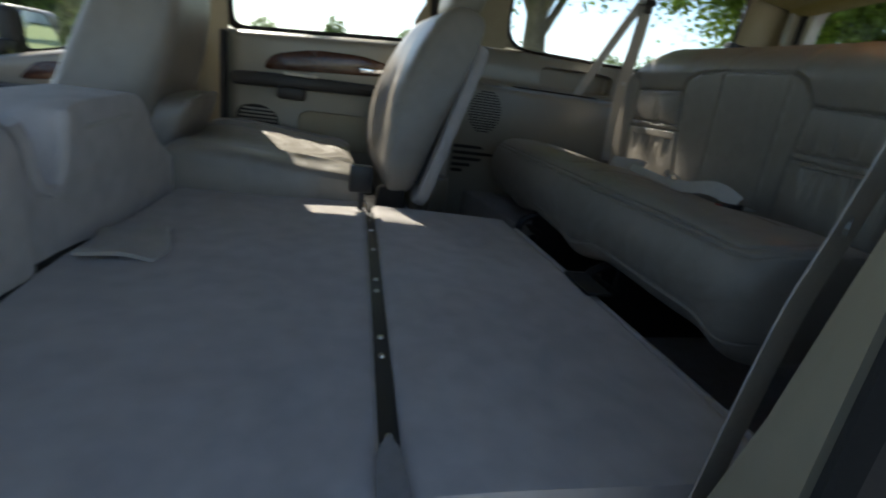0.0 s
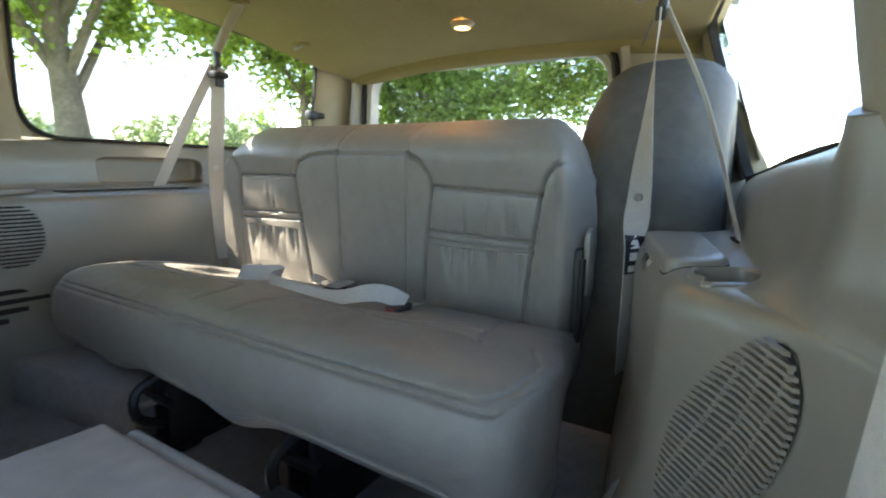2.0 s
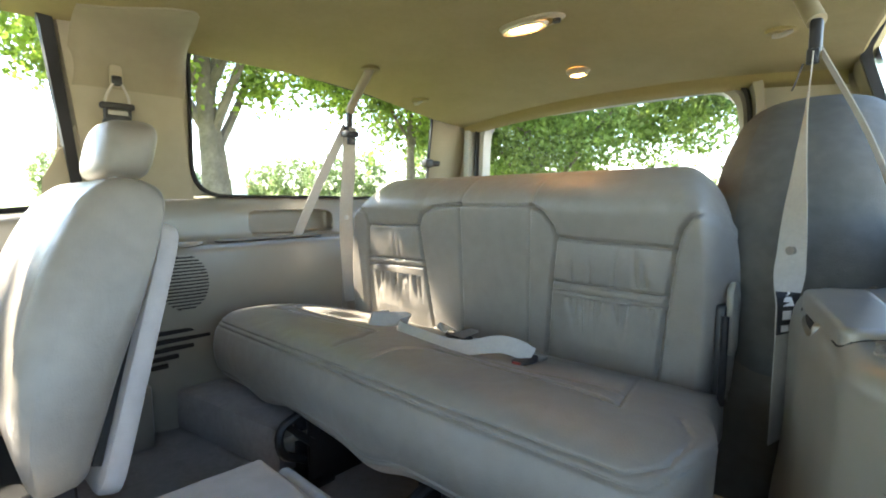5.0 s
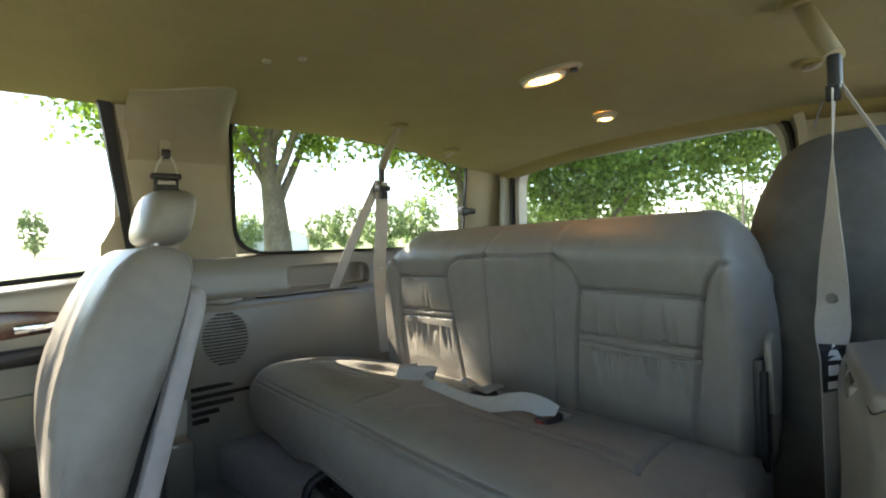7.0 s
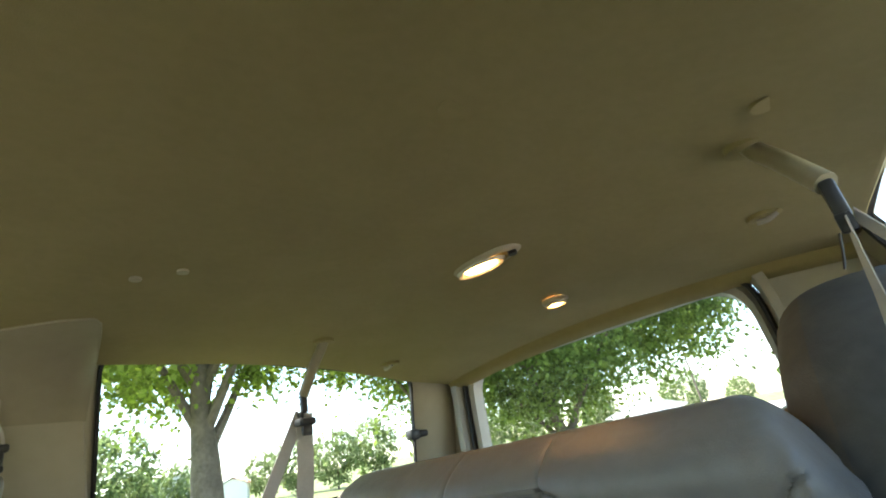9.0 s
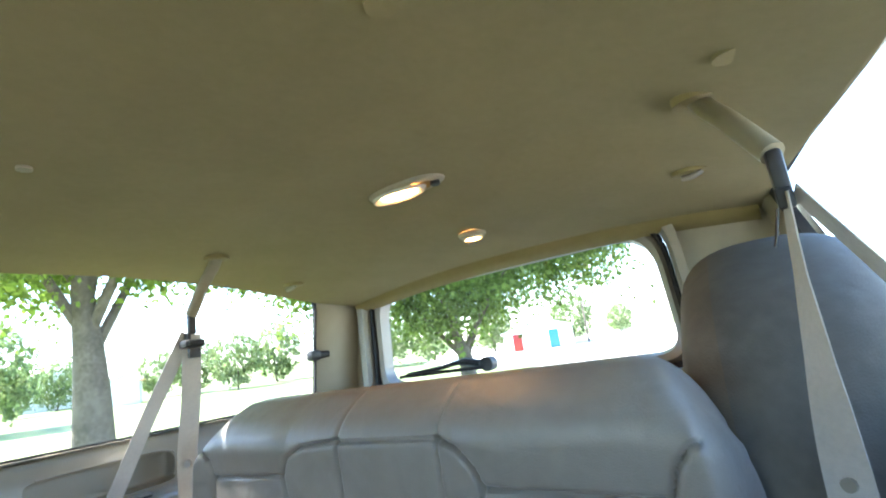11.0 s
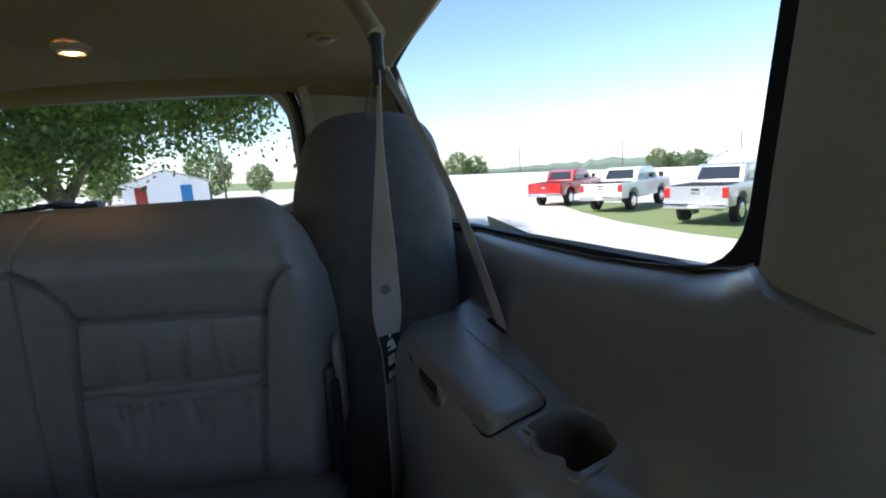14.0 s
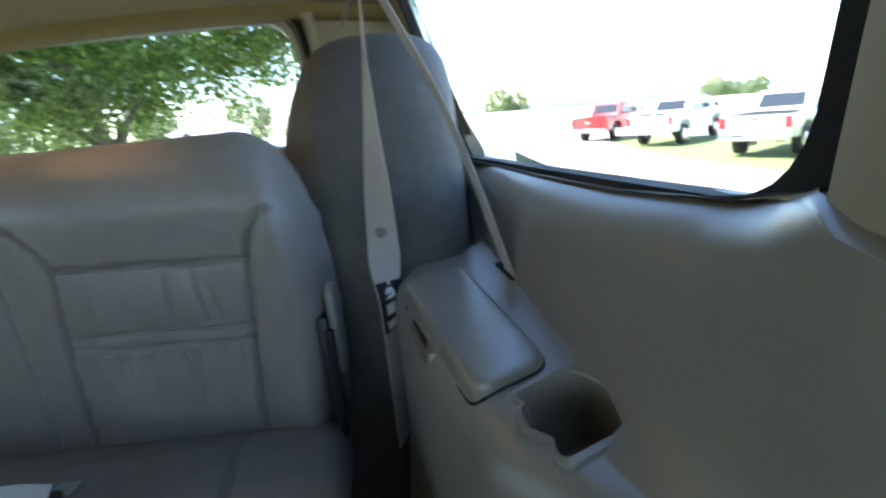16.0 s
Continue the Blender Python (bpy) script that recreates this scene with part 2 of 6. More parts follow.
def spline(points, n):
    """A smooth curve of n points through the points given."""
    p = [Vector(q) for q in points]
    p = [p[0] * 2 - p[1]] + p + [p[-1] * 2 - p[-2]]
    out = []
    for k in range(n):
        s = k / (n - 1) * (len(p) - 3)
        i = min(int(s), len(p) - 4)
        t = s - i
        a, b, c, d = p[i:i + 4]
        out.append(0.5 * (2 * b + (c - a) * t + (2 * a - 5 * b + 4 * c - d) * t * t + (3 * b - a - 3 * c + d) * t ** 3))
    return out


def tube(points, radii, sides=10, bm=None):
    pts = [Vector(p) for p in points]
    if not isinstance(radii, (list, tuple)):
        radii = [radii] * len(pts)
    rows, side = [], None
    for i, p in enumerate(pts):
        d = (pts[min(i + 1, len(pts) - 1)] - pts[max(i - 1, 0)]).normalized()
        side = (side - d * side.dot(d)) if side is not None else d.orthogonal()
        side.normalize()
        up = d.cross(side)
        rows.append([p + (side * math.cos(a) + up * math.sin(a)) * radii[i] for a in (2 * math.pi * k / sides for k in range(sides))])
    return grid(rows, closed_v=True, caps=True, bm=bm)


def ribbon(points, across, width, thick=0.0016, bm=None):
    """A strap along the points; across gives its breadth's direction at each one."""
    pts = [Vector(p) for p in points]
    rows = []
    for i, p in enumerate(pts):
        d = (pts[min(i + 1, len(pts) - 1)] - pts[max(i - 1, 0)]).normalized()
        s = Vector(across[i] if isinstance(across, list) else across)
        s = (s - d * s.dot(d)).normalized()
        n = d.cross(s)
        h, k = s * width / 2, n * thick / 2
        rows.append([p - h - k, p + h - k, p + h + k, p - h + k])
    return grid(rows, closed_v=True, caps=True, bm=bm)


def plate(outline, depth, bevel=0.0, seg=2, bm=None):
    """A flat outline of places, thickened by the vector depth."""
    own = bmesh.new()
    depth = Vector(depth)
    a = [own.verts.new(p) for p in outline]
    b = [own.verts.new(Vector(p) + depth) for p in outline]
    own.faces.new(a)
    own.faces.new(b[::-1])
    for i in range(len(a)):
        j = (i + 1) % len(a)
        own.faces.new((a[j], a[i], b[i], b[j]))
    bmesh.ops.recalc_face_normals(own, faces=own.faces[:])
    if bevel:
        rim = [ed for ed in own.edges if abs((ed.verts[0].co - ed.verts[1].co).normalized().dot(depth.normalized())) < 0.5]
        bmesh.ops.bevel(own, geom=rim, offset=bevel, segments=seg, profile=0.5, affect="EDGES")
    return join(bm, own)


def rounded(pts, r, n=4):
    """Rounds the corners of a flat outline (2D)."""
    out = []
    k = len(pts)
    for i in range(k):
        a, b, c = Vector(pts[i - 1]), Vector(pts[i]), Vector(pts[(i + 1) % k])
        ri = r[i] if isinstance(r, (list, tuple)) else r
        u, v = (a - b), (c - b)
        ri = min(ri, u.length * 0.48, v.length * 0.48)
        p, q = b + u.normalized() * ri, b + v.normalized() * ri
        for s in range(n + 1):
            t = s / n
            out.append((1 - t) ** 2 * p + 2 * t * (1 - t) * b + t * t * q)
    return out


def groove(py, pz, lines):
    """How near each place lies to the seams: summed dents of given depth and width."""
    out = np.zeros_like(py)
    for depth, width, pts in lines:
        best = np.full_like(py, 9.0)
        for (ay, az), (by, bz) in zip(pts[:-1], pts[1:]):
            dy, dz = by - ay, bz - az
            t = np.clip(((py - ay) * dy + (pz - az) * dz) / (dy * dy + dz * dz + 1e-12), 0, 1)
            best = np.minimum(best, np.hypot(py - ay - t * dy, pz - az - t * dz))
        out += depth * np.exp(-(best / width) ** 2)
    return out


# ---- the car's shell ----
FLOOR_Z, SILL_Z, ROOF_TOP = 0.68, 1.375, 1.90


def lerp(x, pts):
    return float(np.interp(x, [p[0] for p in pts], [p[1] for p in pts]))


def crown(x, y):
    """Height of the headliner."""
    top = lerp(x, [(-1.5, 1.78), (-0.9, 1.84), (0.0, 1.86), (0.9, 1.857), (1.2, 1.842), (1.35, 1.818), (1.57, 1.783), (1.75, 1.757), (1.95, 1.728)])
    drop = lerp(x, [(1.2, 0.115), (1.6, 0.07), (1.9, 0.05)]) if y < 0 else lerp(x, [(0.2, 0.06), (0.6, 0.072), (1.6, 0.068), (1.9, 0.05)])
    return top - drop * (abs(y) / 0.76) ** 2.3


def half(s, x):
    """Half breadth of the headliner; the driver side draws in towards the gate."""
    return lerp(x, [(0.4, 0.80), (1.0, 0.780), (1.3, 0.735), (1.7, 0.665), (1.95, 0.63)]) if s < 0 else 0.76


def inner(s, x):
    """Breadth at which the quarter trim's shelf ends."""
    if s < 0:
        return lerp(x, [(0.30, 0.94), (0.40, 0.915), (0.45, 0.89), (0.50, 0.862), (0.55, 0.827), (0.60, 0.772), (0.65, 0.735), (0.74, 0.713), (0.85, 0.682), (1.06, 0.640), (1.12, 0.655), (1.2, 0.78), (1.9, 0.82)])
    return lerp(x, [(0.30, 0.80), (0.42, 0.765), (0.55, 0.745), (0.8, 0.74), (1.08, 0.735), (1.16, 0.80), (1.9, 0.82)])


def face_y(s, x, z):
    """Breadth of the quarter trim's inner face below the shelf."""
    if s < 0:
        rec = lerp(x, [(0.40, 0.0), (0.48, 0.004), (0.55, 0.006), (0.62, 0.006), (0.68, 0.004), (0.78, 0.002), (0.88, 0.0)])
        k = lerp(x, [(0.40, 0.2), (0.50, 0.9), (0.66, 1.0), (0.76, 0.4), (0.88, 0.0)])
        return inner(s, x) + lerp(z, [(0.68, -0.022 - 0.058 * k), (0.78, -0.017 - 0.040 * k), (0.86, -0.012 - 0.028 * k), (0.93, -0.010 * k), (0.99, 0.12 * rec), (1.06, 0.62 * rec), (1.12, rec), (1.15, 0.8 * rec), (1.175, 0.35 * rec), (1.2, 0.0)])
    return inner(s, x) + lerp(z, [(0.68, 0.035), (0.86, 0.022), (1.0, 0.006), (1.1, 0.0), (1.2, 0.004)])


def sill_y(s, x):
    """Breadth of the window's lower edge."""
    if s < 0:
        return lerp(x, [(0.30, 0.935), (0.60, 0.915), (0.80, 0.885), (1.0, 0.866), (1.3, 0.848), (1.9, 0.80)])
    return lerp(x, [(0.30, 0.925), (0.60, 0.905), (0.80, 0.872), (1.0, 0.86), (1.9, 0.855)])


def sill_z(s, x):
    if s < 0:
        return lerp(x, [(0.30, 1.362), (0.50, 1.362), (0.54, 1.366), (0.565, 1.374), (0.59, 1.373), (0.62, 1.365), (0.65, 1.358), (0.80, 1.345), (1.0, 1.335), (1.35, 1.316), (1.9, 1.285)])
    return lerp(x, [(0.30, 1.385), (0.60, 1.38), (1.9, 1.362)])


def outer(s, x):
    """Breadth of the wall above the shelf."""
    return sill_y(s, x) - (0.050 if s < 0 else 0.036)


def top_y(s, x):
    """Breadth of the window's upper edge."""
    return lerp(x, [(0.4, 0.825), (1.0, 0.792), (1.3, 0.742), (1.7, 0.672), (1.9, 0.645)]) if s < 0 else 0.785


def pane_y(s, x, z):
    """Breadth of the side glass, leaning in towards the roof."""
    f = (z - sill_z(s, x)) / (1.735 - sill_z(s, x))
    return sill_y(s, x) + (top_y(s, x) - sill_y(s, x)) * f


def glass_y(z):
    return 0.925 - (z - 1.375) * 0.40


def shelf_z(s):
    return 1.2 if s < 0 else 1.232


def shelf_drop(d):
    """How far the driver side shelf has rounded down, d inwards of its edge."""
    return lerp(d, [(-0.01, -0.062), (0.0, -0.050), (0.006, -0.032), (0.014, -0.016), (0.026, -0.005), (0.042, -0.0008), (0.06, 0.0)])


def quarter_trim(s):
    """The lower side panel beside the rear bench, with its shelf and rolled sill."""
    rows = []
    for x in np.linspace(0.335, 1.88, 90):
        yi, w, h = inner(s, x), max(outer(s, x), inner(s, x) + 0.012), shelf_z(s)
        flat, zt = w - yi, sill_z(s, x)
        r = min(0.040, flat * 0.5)
        prof = [(face_y(s, x, z), z) for z in (FLOOR_Z - 0.01, 0.80, 0.90, 0.97, 1.03, 1.08, 1.12)]
        if s < 0:
            q = lerp(x, [(0.5, 1.0), (0.63, 1.0), (0.72, 0.45), (0.8, 0.3)])
            prof += [(face_y(s, x, h - 0.062) + 0.0005, h - 0.062)] + [(yi + d * min(1, flat / 0.08), h + shelf_drop(d)) for d in (0.006, 0.014, 0.026, 0.042)] + [(yi + flat * 0.54, h), (w - min(0.045 * q, flat * 0.42), h + 0.002), (w - min(0.020 * q, flat * 0.25), h + 0.006 + 0.009 * q), (w - 0.006 * q, h + 0.018 + 0.020 * q)]
        else:
            prof += [(face_y(s, x, h - r * 0.8) + r * 0.10, h - r * 0.8), (yi + r * 0.45, h - r * 0.3), (yi + r, h - 0.004), (yi + flat * 0.75, h), (w - 0.006, h + 0.010)]
        if s < 0:
            k = lerp(x, [(0.54, 0.0), (0.57, 0.25), (0.61, 0.80), (0.65, 1.0)])
            roll = ((0.40, 0.0004), (0.52, 0.0014), (0.62, 0.0036), (0.71, 0.0075), (0.79, 0.0130), (0.85, 0.0190), (0.90, 0.0265), (0.94, 0.0350), (0.965, 0.0430), (0.972, 0.048), (0.985, 0.054))
        else:
            k, roll = 1.0, ((0.26, 0.0), (0.45, 0.001), (0.60, 0.005), (0.74, 0.011), (0.85, 0.019), (0.92, 0.028), (0.955, 0.038), (0.962, 0.045), (0.975, 0.051))
        prof += [(w + d * k, h + (zt - h) * f) for f, d in roll] + [(w + 0.064 * max(k, 0.25), zt)]
        rows.append([(x, s * p.x, p.y) for p in spline([(a, b, 0) for a, b in prof], 60)])
    return grid(rows)


def cut(ob, *cutters):
    """Cuts closed solids, given in world places, out of an object's mesh."""
    for bm in cutters:
        bmesh.ops.translate(bm, verts=bm.verts, vec=-BASE[ob.name])
        me = bpy.data.meshes.new("cutter")
        bm.to_mesh(me)
        bm.free()
        tool = new("cutter", me)
        tool.matrix_world = Matrix.Translation(BASE[ob.name])
        mod = ob.modifiers.new("cut", "BOOLEAN")
        mod.operation, mod.object, mod.solver, mod.use_self, mod.use_hole_tolerant = "DIFFERENCE", tool, "EXACT", True, True
        bpy.context.view_layer.update()
        done = bpy.data.meshes.new_from_object(ob.evaluated_get(bpy.context.evaluated_depsgraph_get()))
        ob.modifiers.remove(mod)
        ob.data = done
        bpy.data.objects.remove(tool)
        bpy.data.meshes.remove(me)


def thicken(bm, depth):
    """Gives a sheet thickness, away from its normals' side."""
    bmesh.ops.solidify(bm, geom=bm.faces[:], thickness=depth)
    return bm


def window_outline(s, inset=0.0):
    """The quarter window's opening, as x and z."""
    if s < 0:
        pts = [(0.620, 1.352), (0.80, 1.346), (1.0, 1.336), (1.35, 1.317), (1.74, 1.296), (1.71, 1.73), (1.0, 1.775), (0.411, 1.80)]
        rad = [0.055, 0.1, 0.1, 0.1, 0.04, 0.05, 0.2, 0.05]
    else:
        pts = [(0.634, 1.38), (1.1, 1.373), (1.655, 1.366), (1.64, 1.74), (1.1, 1.79), (0.592, 1.82)]
        rad = [0.10, 0.2, 0.04, 0.05, 0.2, 0.05]
    o = rounded(pts, rad, 6)
    c = Vector((1.1, 1.55))
    return [p + Vector((math.copysign(min(1, abs(p.x - c.x) / 0.4), c.x - p.x), math.copysign(min(1, abs(p.y - c.y) / 0.14), c.y - p.y))) * inset for p in o]


for s, side in ((-1, "left"), (1, "right")):
    trim = solo("wall_" + side, quarter_trim(s), M_TRIM, "beige moulded plastic side panel with armrest shelf beside the rear bench", "side panel", "structure")
    # window ring: rubber, then glass
    k = 0.004
    a, b = window_outline(s, -0.020 if s < 0 else -0.004), window_outline(s, k)

    def at(p, d, s=s):
        return (p.x, s * (pane_y(s, p.x, p.y) + d), p.y)
    win = thing("window_1" if s < 0 else "window_2", (1.1, s * 0.92, SILL_Z), "tinted rear side window in a black rubber seal", "window", kind="structure")
    e = -0.003 if s < 0 else 0.009
    part("window_seal", grid([[at(p, 0.020) for p in a], [at(p, e) for p in a], [at(p, e) for p in b], [at(p, 0.020) for p in b]], closed_v=True), M_RUBBER, win)
    pane = part("pane", plate([at(p, 0.012) for p in window_outline(s, 0.002)], (0, s * 0.004, 0)), M_TINT, win, smooth=False)
    pane.visible_shadow = False
    # sheet between the window's edge, the rear pillar and the roof
    ring = [p for p in window_outline(s, -0.003)]
    rows = []
    for f in (0, 0.08, 0.25, 0.6, 1.0):
        rows.append([])
        for p in ring:
            dx, dz = p.x - 1.1, p.y - 1.55
            k = max(abs(dx) / 0.85, abs(dz) / 0.285)
            x, z = p.x + (1.1 + dx / k - p.x) * f, p.y + (1.55 + dz / k - p.y) * f
            x = min(x, 1.90)
            z = max(z, sill_z(s, x) - 0.002) if p.y < 1.45 and 0.5 < p.x else z
            deep = 0.020 - 0.030 * min(1, f * 4) ** 0.5
            rows[-1].append((x, s * (pane_y(s, x, z) + deep), z))
    solo("wall_upper_" + side, grid(rows, closed_v=True), M_PILLAR, "beige pillar and window trim of the rear side", "pillar trim", "structure")
    # pillar trim ahead of the quarter window
    rows = []
    for z in np.linspace(1.335 if s < 0 else 1.368, 1.84, 16):
        x1 = max(0.41, 0.577 - (z - 1.375) * 0.46) if s < 0 else 0.635 - (z - 1.375) * 0.18
        x0 = 0.30 if s < 0 else 0.337 - (z - 1.43) * 0.18
        w = x1 - x0
        row = []
        for x, d in ((x0, 0.10), (x0 + 0.002, 0.03), (x0 + 0.012, 0.006), (x0 + 0.2 * w, -0.006), (x0 + 0.4 * w, -0.010), (x0 + 0.65 * w, -0.007), (x1 - 0.03, -0.003), (x1 - 0.012, 0.002), (x1 - 0.002, 0.03)):
            row.append((x, s * (pane_y(s, x, z) - (0.036 if s < 0 else 0.022) + d), z))
        rows.append(row)
    solo("pillar_" + side, grid(rows), M_PILLAR, "tall beige upper pillar trim beside the second row", "pillar trim", "structure")
    if s > 0:
        # the pillar trim spreads inward over the edge of the headliner
        rows = []
        for x in np.linspace(0.303, 0.578, 24):
            yb = lerp(x, [(0.28, 0.657), (0.37, 0.616), (0.47, 0.551), (0.525, 0.532), (0.545, 0.56), (0.56, 0.63), (0.578, 0.735)])
            y0 = pane_y(1, x, 1.66) - lerp(x, [(0.303, 0.010), (0.33, 0.032), (0.55, 0.032), (0.578, 0.02)])
            a, m, b = Vector((y0, 1.66)), Vector((y0 - 0.045, crown(x, y0 - 0.05) + 0.002)), Vector((yb, crown(x, yb) - 0.0035))
            rows.append([(x, q.x, q.y) for q in (a * (1 - t) ** 2 + m * 2 * t * (1 - t) + b * t * t for t in np.linspace(0, 1, 14))] + [(x, yb - 0.004, crown(x, yb - 0.004) + 0.002)])
        solo("trim_pillar_cap", grid(rows), M_SLEEVE, "beige pillar trim curving over into the headliner", "pillar trim", "structure")
    # lower pillar trim, down to the floor
    rows = []
    for z in [FLOOR_Z, 0.8, 0.9, 1.0, 1.1, 1.17, 1.195, 1.21, 1.217, 1.222, 1.26, 1.3, 1.35, 1.39]:
        y0 = lerp(z, [(0.72, 0.845), (1.0, 0.86), (1.2, 0.885), (1.39, 0.90)]) + (0.022 if s < 0 else 0.0)
        if s < 0 and z < 1.22:
            d = lerp(z, [(1.17, 0.0), (1.195, 0.003), (1.21, 0.010), (1.217, 0.022)])
            ax, ay = lerp(z, [(0.7, 0.305), (0.95, 0.283), (1.05, 0.262), (1.2, 0.242)]), lerp(z, [(0.7, 0.846), (0.85, 0.864), (0.95, 0.886), (1.05, 0.911), (1.2, 0.946)])
            by = lerp(z, [(0.7, 0.832), (0.85, 0.846), (0.95, 0.857), (1.05, 0.873), (1.2, 0.904)])
            mid = (ay + by) / 2 - 0.006
            rows.append([(x, -(y + d), z) for x, y in ((0.202 + d, 1.024), (0.173 + d, 0.999), (0.204 + d, min(0.980, ay + 0.042)), (ax, ay), ((ax + 0.36) / 2, mid), (0.36, by), (0.44, by + 0.006), (0.475, max(by + 0.03, 0.895)))])
            continue
        f = lerp(z, [(1.2, 0.0), (1.39, 0.042)]) if s > 0 else 0.0
        rows.append([(0.30 + f, s * (y0 + 0.12), z), (0.302 + f, s * (y0 + 0.03), z), (0.307 + f, s * (y0 + 0.012), z), (0.315 + f, s * (y0 + 0.004), z), (0.345 + f, s * (y0 - 0.008), z), (0.42, s * (y0 - 0.004), z), (0.50, s * (y0 + 0.02), z), (0.60, s * (y0 + 0.06), z)])
    solo("pillar_lower_" + side, grid(rows), M_PILLAR if s < 0 else M_TRIM, "beige lower pillar trim running down to the floor", "pillar trim", "structure")
    # outer skin of the body
    rows = []
    for x in (-1.6, -1.0, -0.5, 0.3, 1.0, 2.0):
        zt = lerp(x, [(-1.6, 0.96), (-1.42, 1.0), (-0.5, 1.215), (0.3, 1.29), (1.0, 1.31)])
        rows.append([(x, s * y, z) for y, z in ((0.90, 0.25), (1.0, 0.4), (1.02, 0.75), (1.01, zt - 0.14), (0.99, zt - 0.03), (0.93 + 0.03 * (x < 0.7), zt))])
    skin = grid(rows[3:] if s < 0 else rows)
    solo("body_side_" + side, skin, M_BODY, "tan painted outer side of the vehicle body", "body panel", "structure")
    for x0, x1 in ((0.29, 0.42), (1.78, 2.0)):
        rows = [[(x, s * (pane_y(s, x, z) + 0.05), z) for z in (1.35, 1.5, 1.65, 1.80, 1.86)] for x in (x0, x1)]
        solo("body_pillar_" + side, grid(rows), M_BODY, "tan painted outer pillar of the vehicle", "body panel", "structure")
    # roof rail over the windows
    rows = [[(x, s * y, z) for y, z in ((half(s, x) - 0.015, crown(x, s * (half(s, x) - 0.015)) + 0.001), (half(s, x) + 0.01, crown(x, s * half(s, x)) + 0.003), (half(s, x) + 0.04, crown(x, s * half(s, x)) + 0.03), (half(s, x) + 0.06, crown(x, s * half(s, x)) + 0.055), (half(s, x) + 0.04, crown(x, s * half(s, x)) + 0.115))] for x in np.linspace(-1.3, 1.95, 20)]
    solo("roof_rail_" + side, grid(rows), M_LINER, "beige cloth edge of the headliner over the windows", "headliner", "structure")

rows = [[(x, y, crown(x, y)) for y in np.linspace(-half(-1, x), 0.76, 41)] for x in np.linspace(-1.5, 1.93, 50)]
solo("ceiling", grid(rows), M_LINER, "beige cloth headliner with a gentle crown", "headliner", "structure")
rows = [[(x, y, 1.955 - 0.12 * (abs(y) / 0.86) ** 3 - 0.05 * max(0, x - 1.4) ** 2 - 0.1 * max(0, -0.9 - x) ** 2) for y in np.linspace(-half(-1, x) - 0.10, 0.86, 15)] for x in np.linspace(-1.5, 2.05, 12)]
solo("roof", grid(rows), M_BODY, "tan painted outer roof of the vehicle", "roof", "structure")
solo("floor", box(-1.6, 2.0, -0.93, 0.93, FLOOR_Z - 0.06, FLOOR_Z), M_FLOOR, "dark grey carpeted vehicle floor", "floor", "structure")
solo("underbody", box(-1.9, 2.0, -0.93, 0.93, 0.30, FLOOR_Z - 0.065, 0.05), M_DARK, "black underbody of the vehicle", "underbody", "structure")

# rear gate with its window
G0, G1, GZ0, GZ1, GX = -0.378, 0.685, 1.372, 1.712, 1.89
opening = rounded([(G0, GZ0), (G1, GZ0), (G1 - 0.015, GZ1), (G0 + 0.02, GZ1)], [0.07, 0.07, 0.09, 0.11], 6)


def ring_yz(pts, x, grow):
    c = Vector(((G0 + G1) / 2, (GZ0 + GZ1) / 2))
    out = []
    for p in pts:
        d = p - c
        out.append((x, p.x + grow * (1 if d.x > 0 else -1) * min(1, abs(d.x) / 0.45), p.y + grow * (1 if d.y > 0 else -1) * min(1, abs(d.y) / 0.13)))
    return out


gate = thing("window_3", (GX, 0.13, GZ0), "rear gate window in a black seal with pale rounded surround", "window", kind="structure")
part("window_surround", grid([ring_yz(opening, GX - 0.075, 0.085), ring_yz(opening, GX - 0.07, 0.062), ring_yz(opening, GX - 0.045, 0.048), ring_yz(opening, GX + 0.0, 0.044)], closed_v=True), M_TRIM, gate)
part("window_seal", grid([ring_yz(opening, GX - 0.03, 0.046), ring_yz(opening, GX - 0.050, 0.042), ring_yz(opening, GX - 0.050, 0.034), ring_yz(opening, GX - 0.02, 0.030)], closed_v=True), M_RUBBER, gate)
part("window_lip", grid([ring_yz(opening, GX - 0.03, 0.032), ring_yz(opening, GX - 0.038, 0.022), ring_yz(opening, GX - 0.03, 0.006), ring_yz(opening, GX + 0.02, 0.0)], closed_v=True), M_TRIM, gate)
pane = part("pane", plate([(GX + 0.015, p.x, p.y) for p in opening], (0.004, 0, 0)), M_TINT, gate, smooth=False)
pane.visible_shadow = False
# panel round the gate window
own = bmesh.new()
plate([(GX - 0.035, y, z) for y, z in ((G0 - 0.06, FLOOR_Z), (-0.88, FLOOR_Z), (-0.88, 1.30), (-0.69, 1.69), (-0.65, 1.80), (G0 - 0.06, 1.80))], (0.095, 0, 0), bm=own)
for y0, y1, z0, z1 in ((G1 + 0.06, 0.92, FLOOR_Z, 1.80), (G0 - 0.06, G1 + 0.06, FLOOR_Z, GZ0 - 0.06), (G0 - 0.06, G1 + 0.06, GZ1 + 0.055, 1.80)):
    box(GX - 0.035, GX + 0.06, y0, y1, z0, z1, bm=own)
solo("wall_rear", own, M_PILLAR, "beige inner panel of the rear gate", "gate panel", "structure", smooth=False)
rows = [[(x, y, crown(1.93, y) - d) for y in np.linspace(-0.645, 0.76, 30)] for x, d in ((1.80, -0.022), (1.815, 0.0), (1.83, 0.012), (1.86, 0.02))]
solo("trim_gate_header", grid(rows), M_LINER, "beige moulded header trim above the rear window", "trim", "structure")
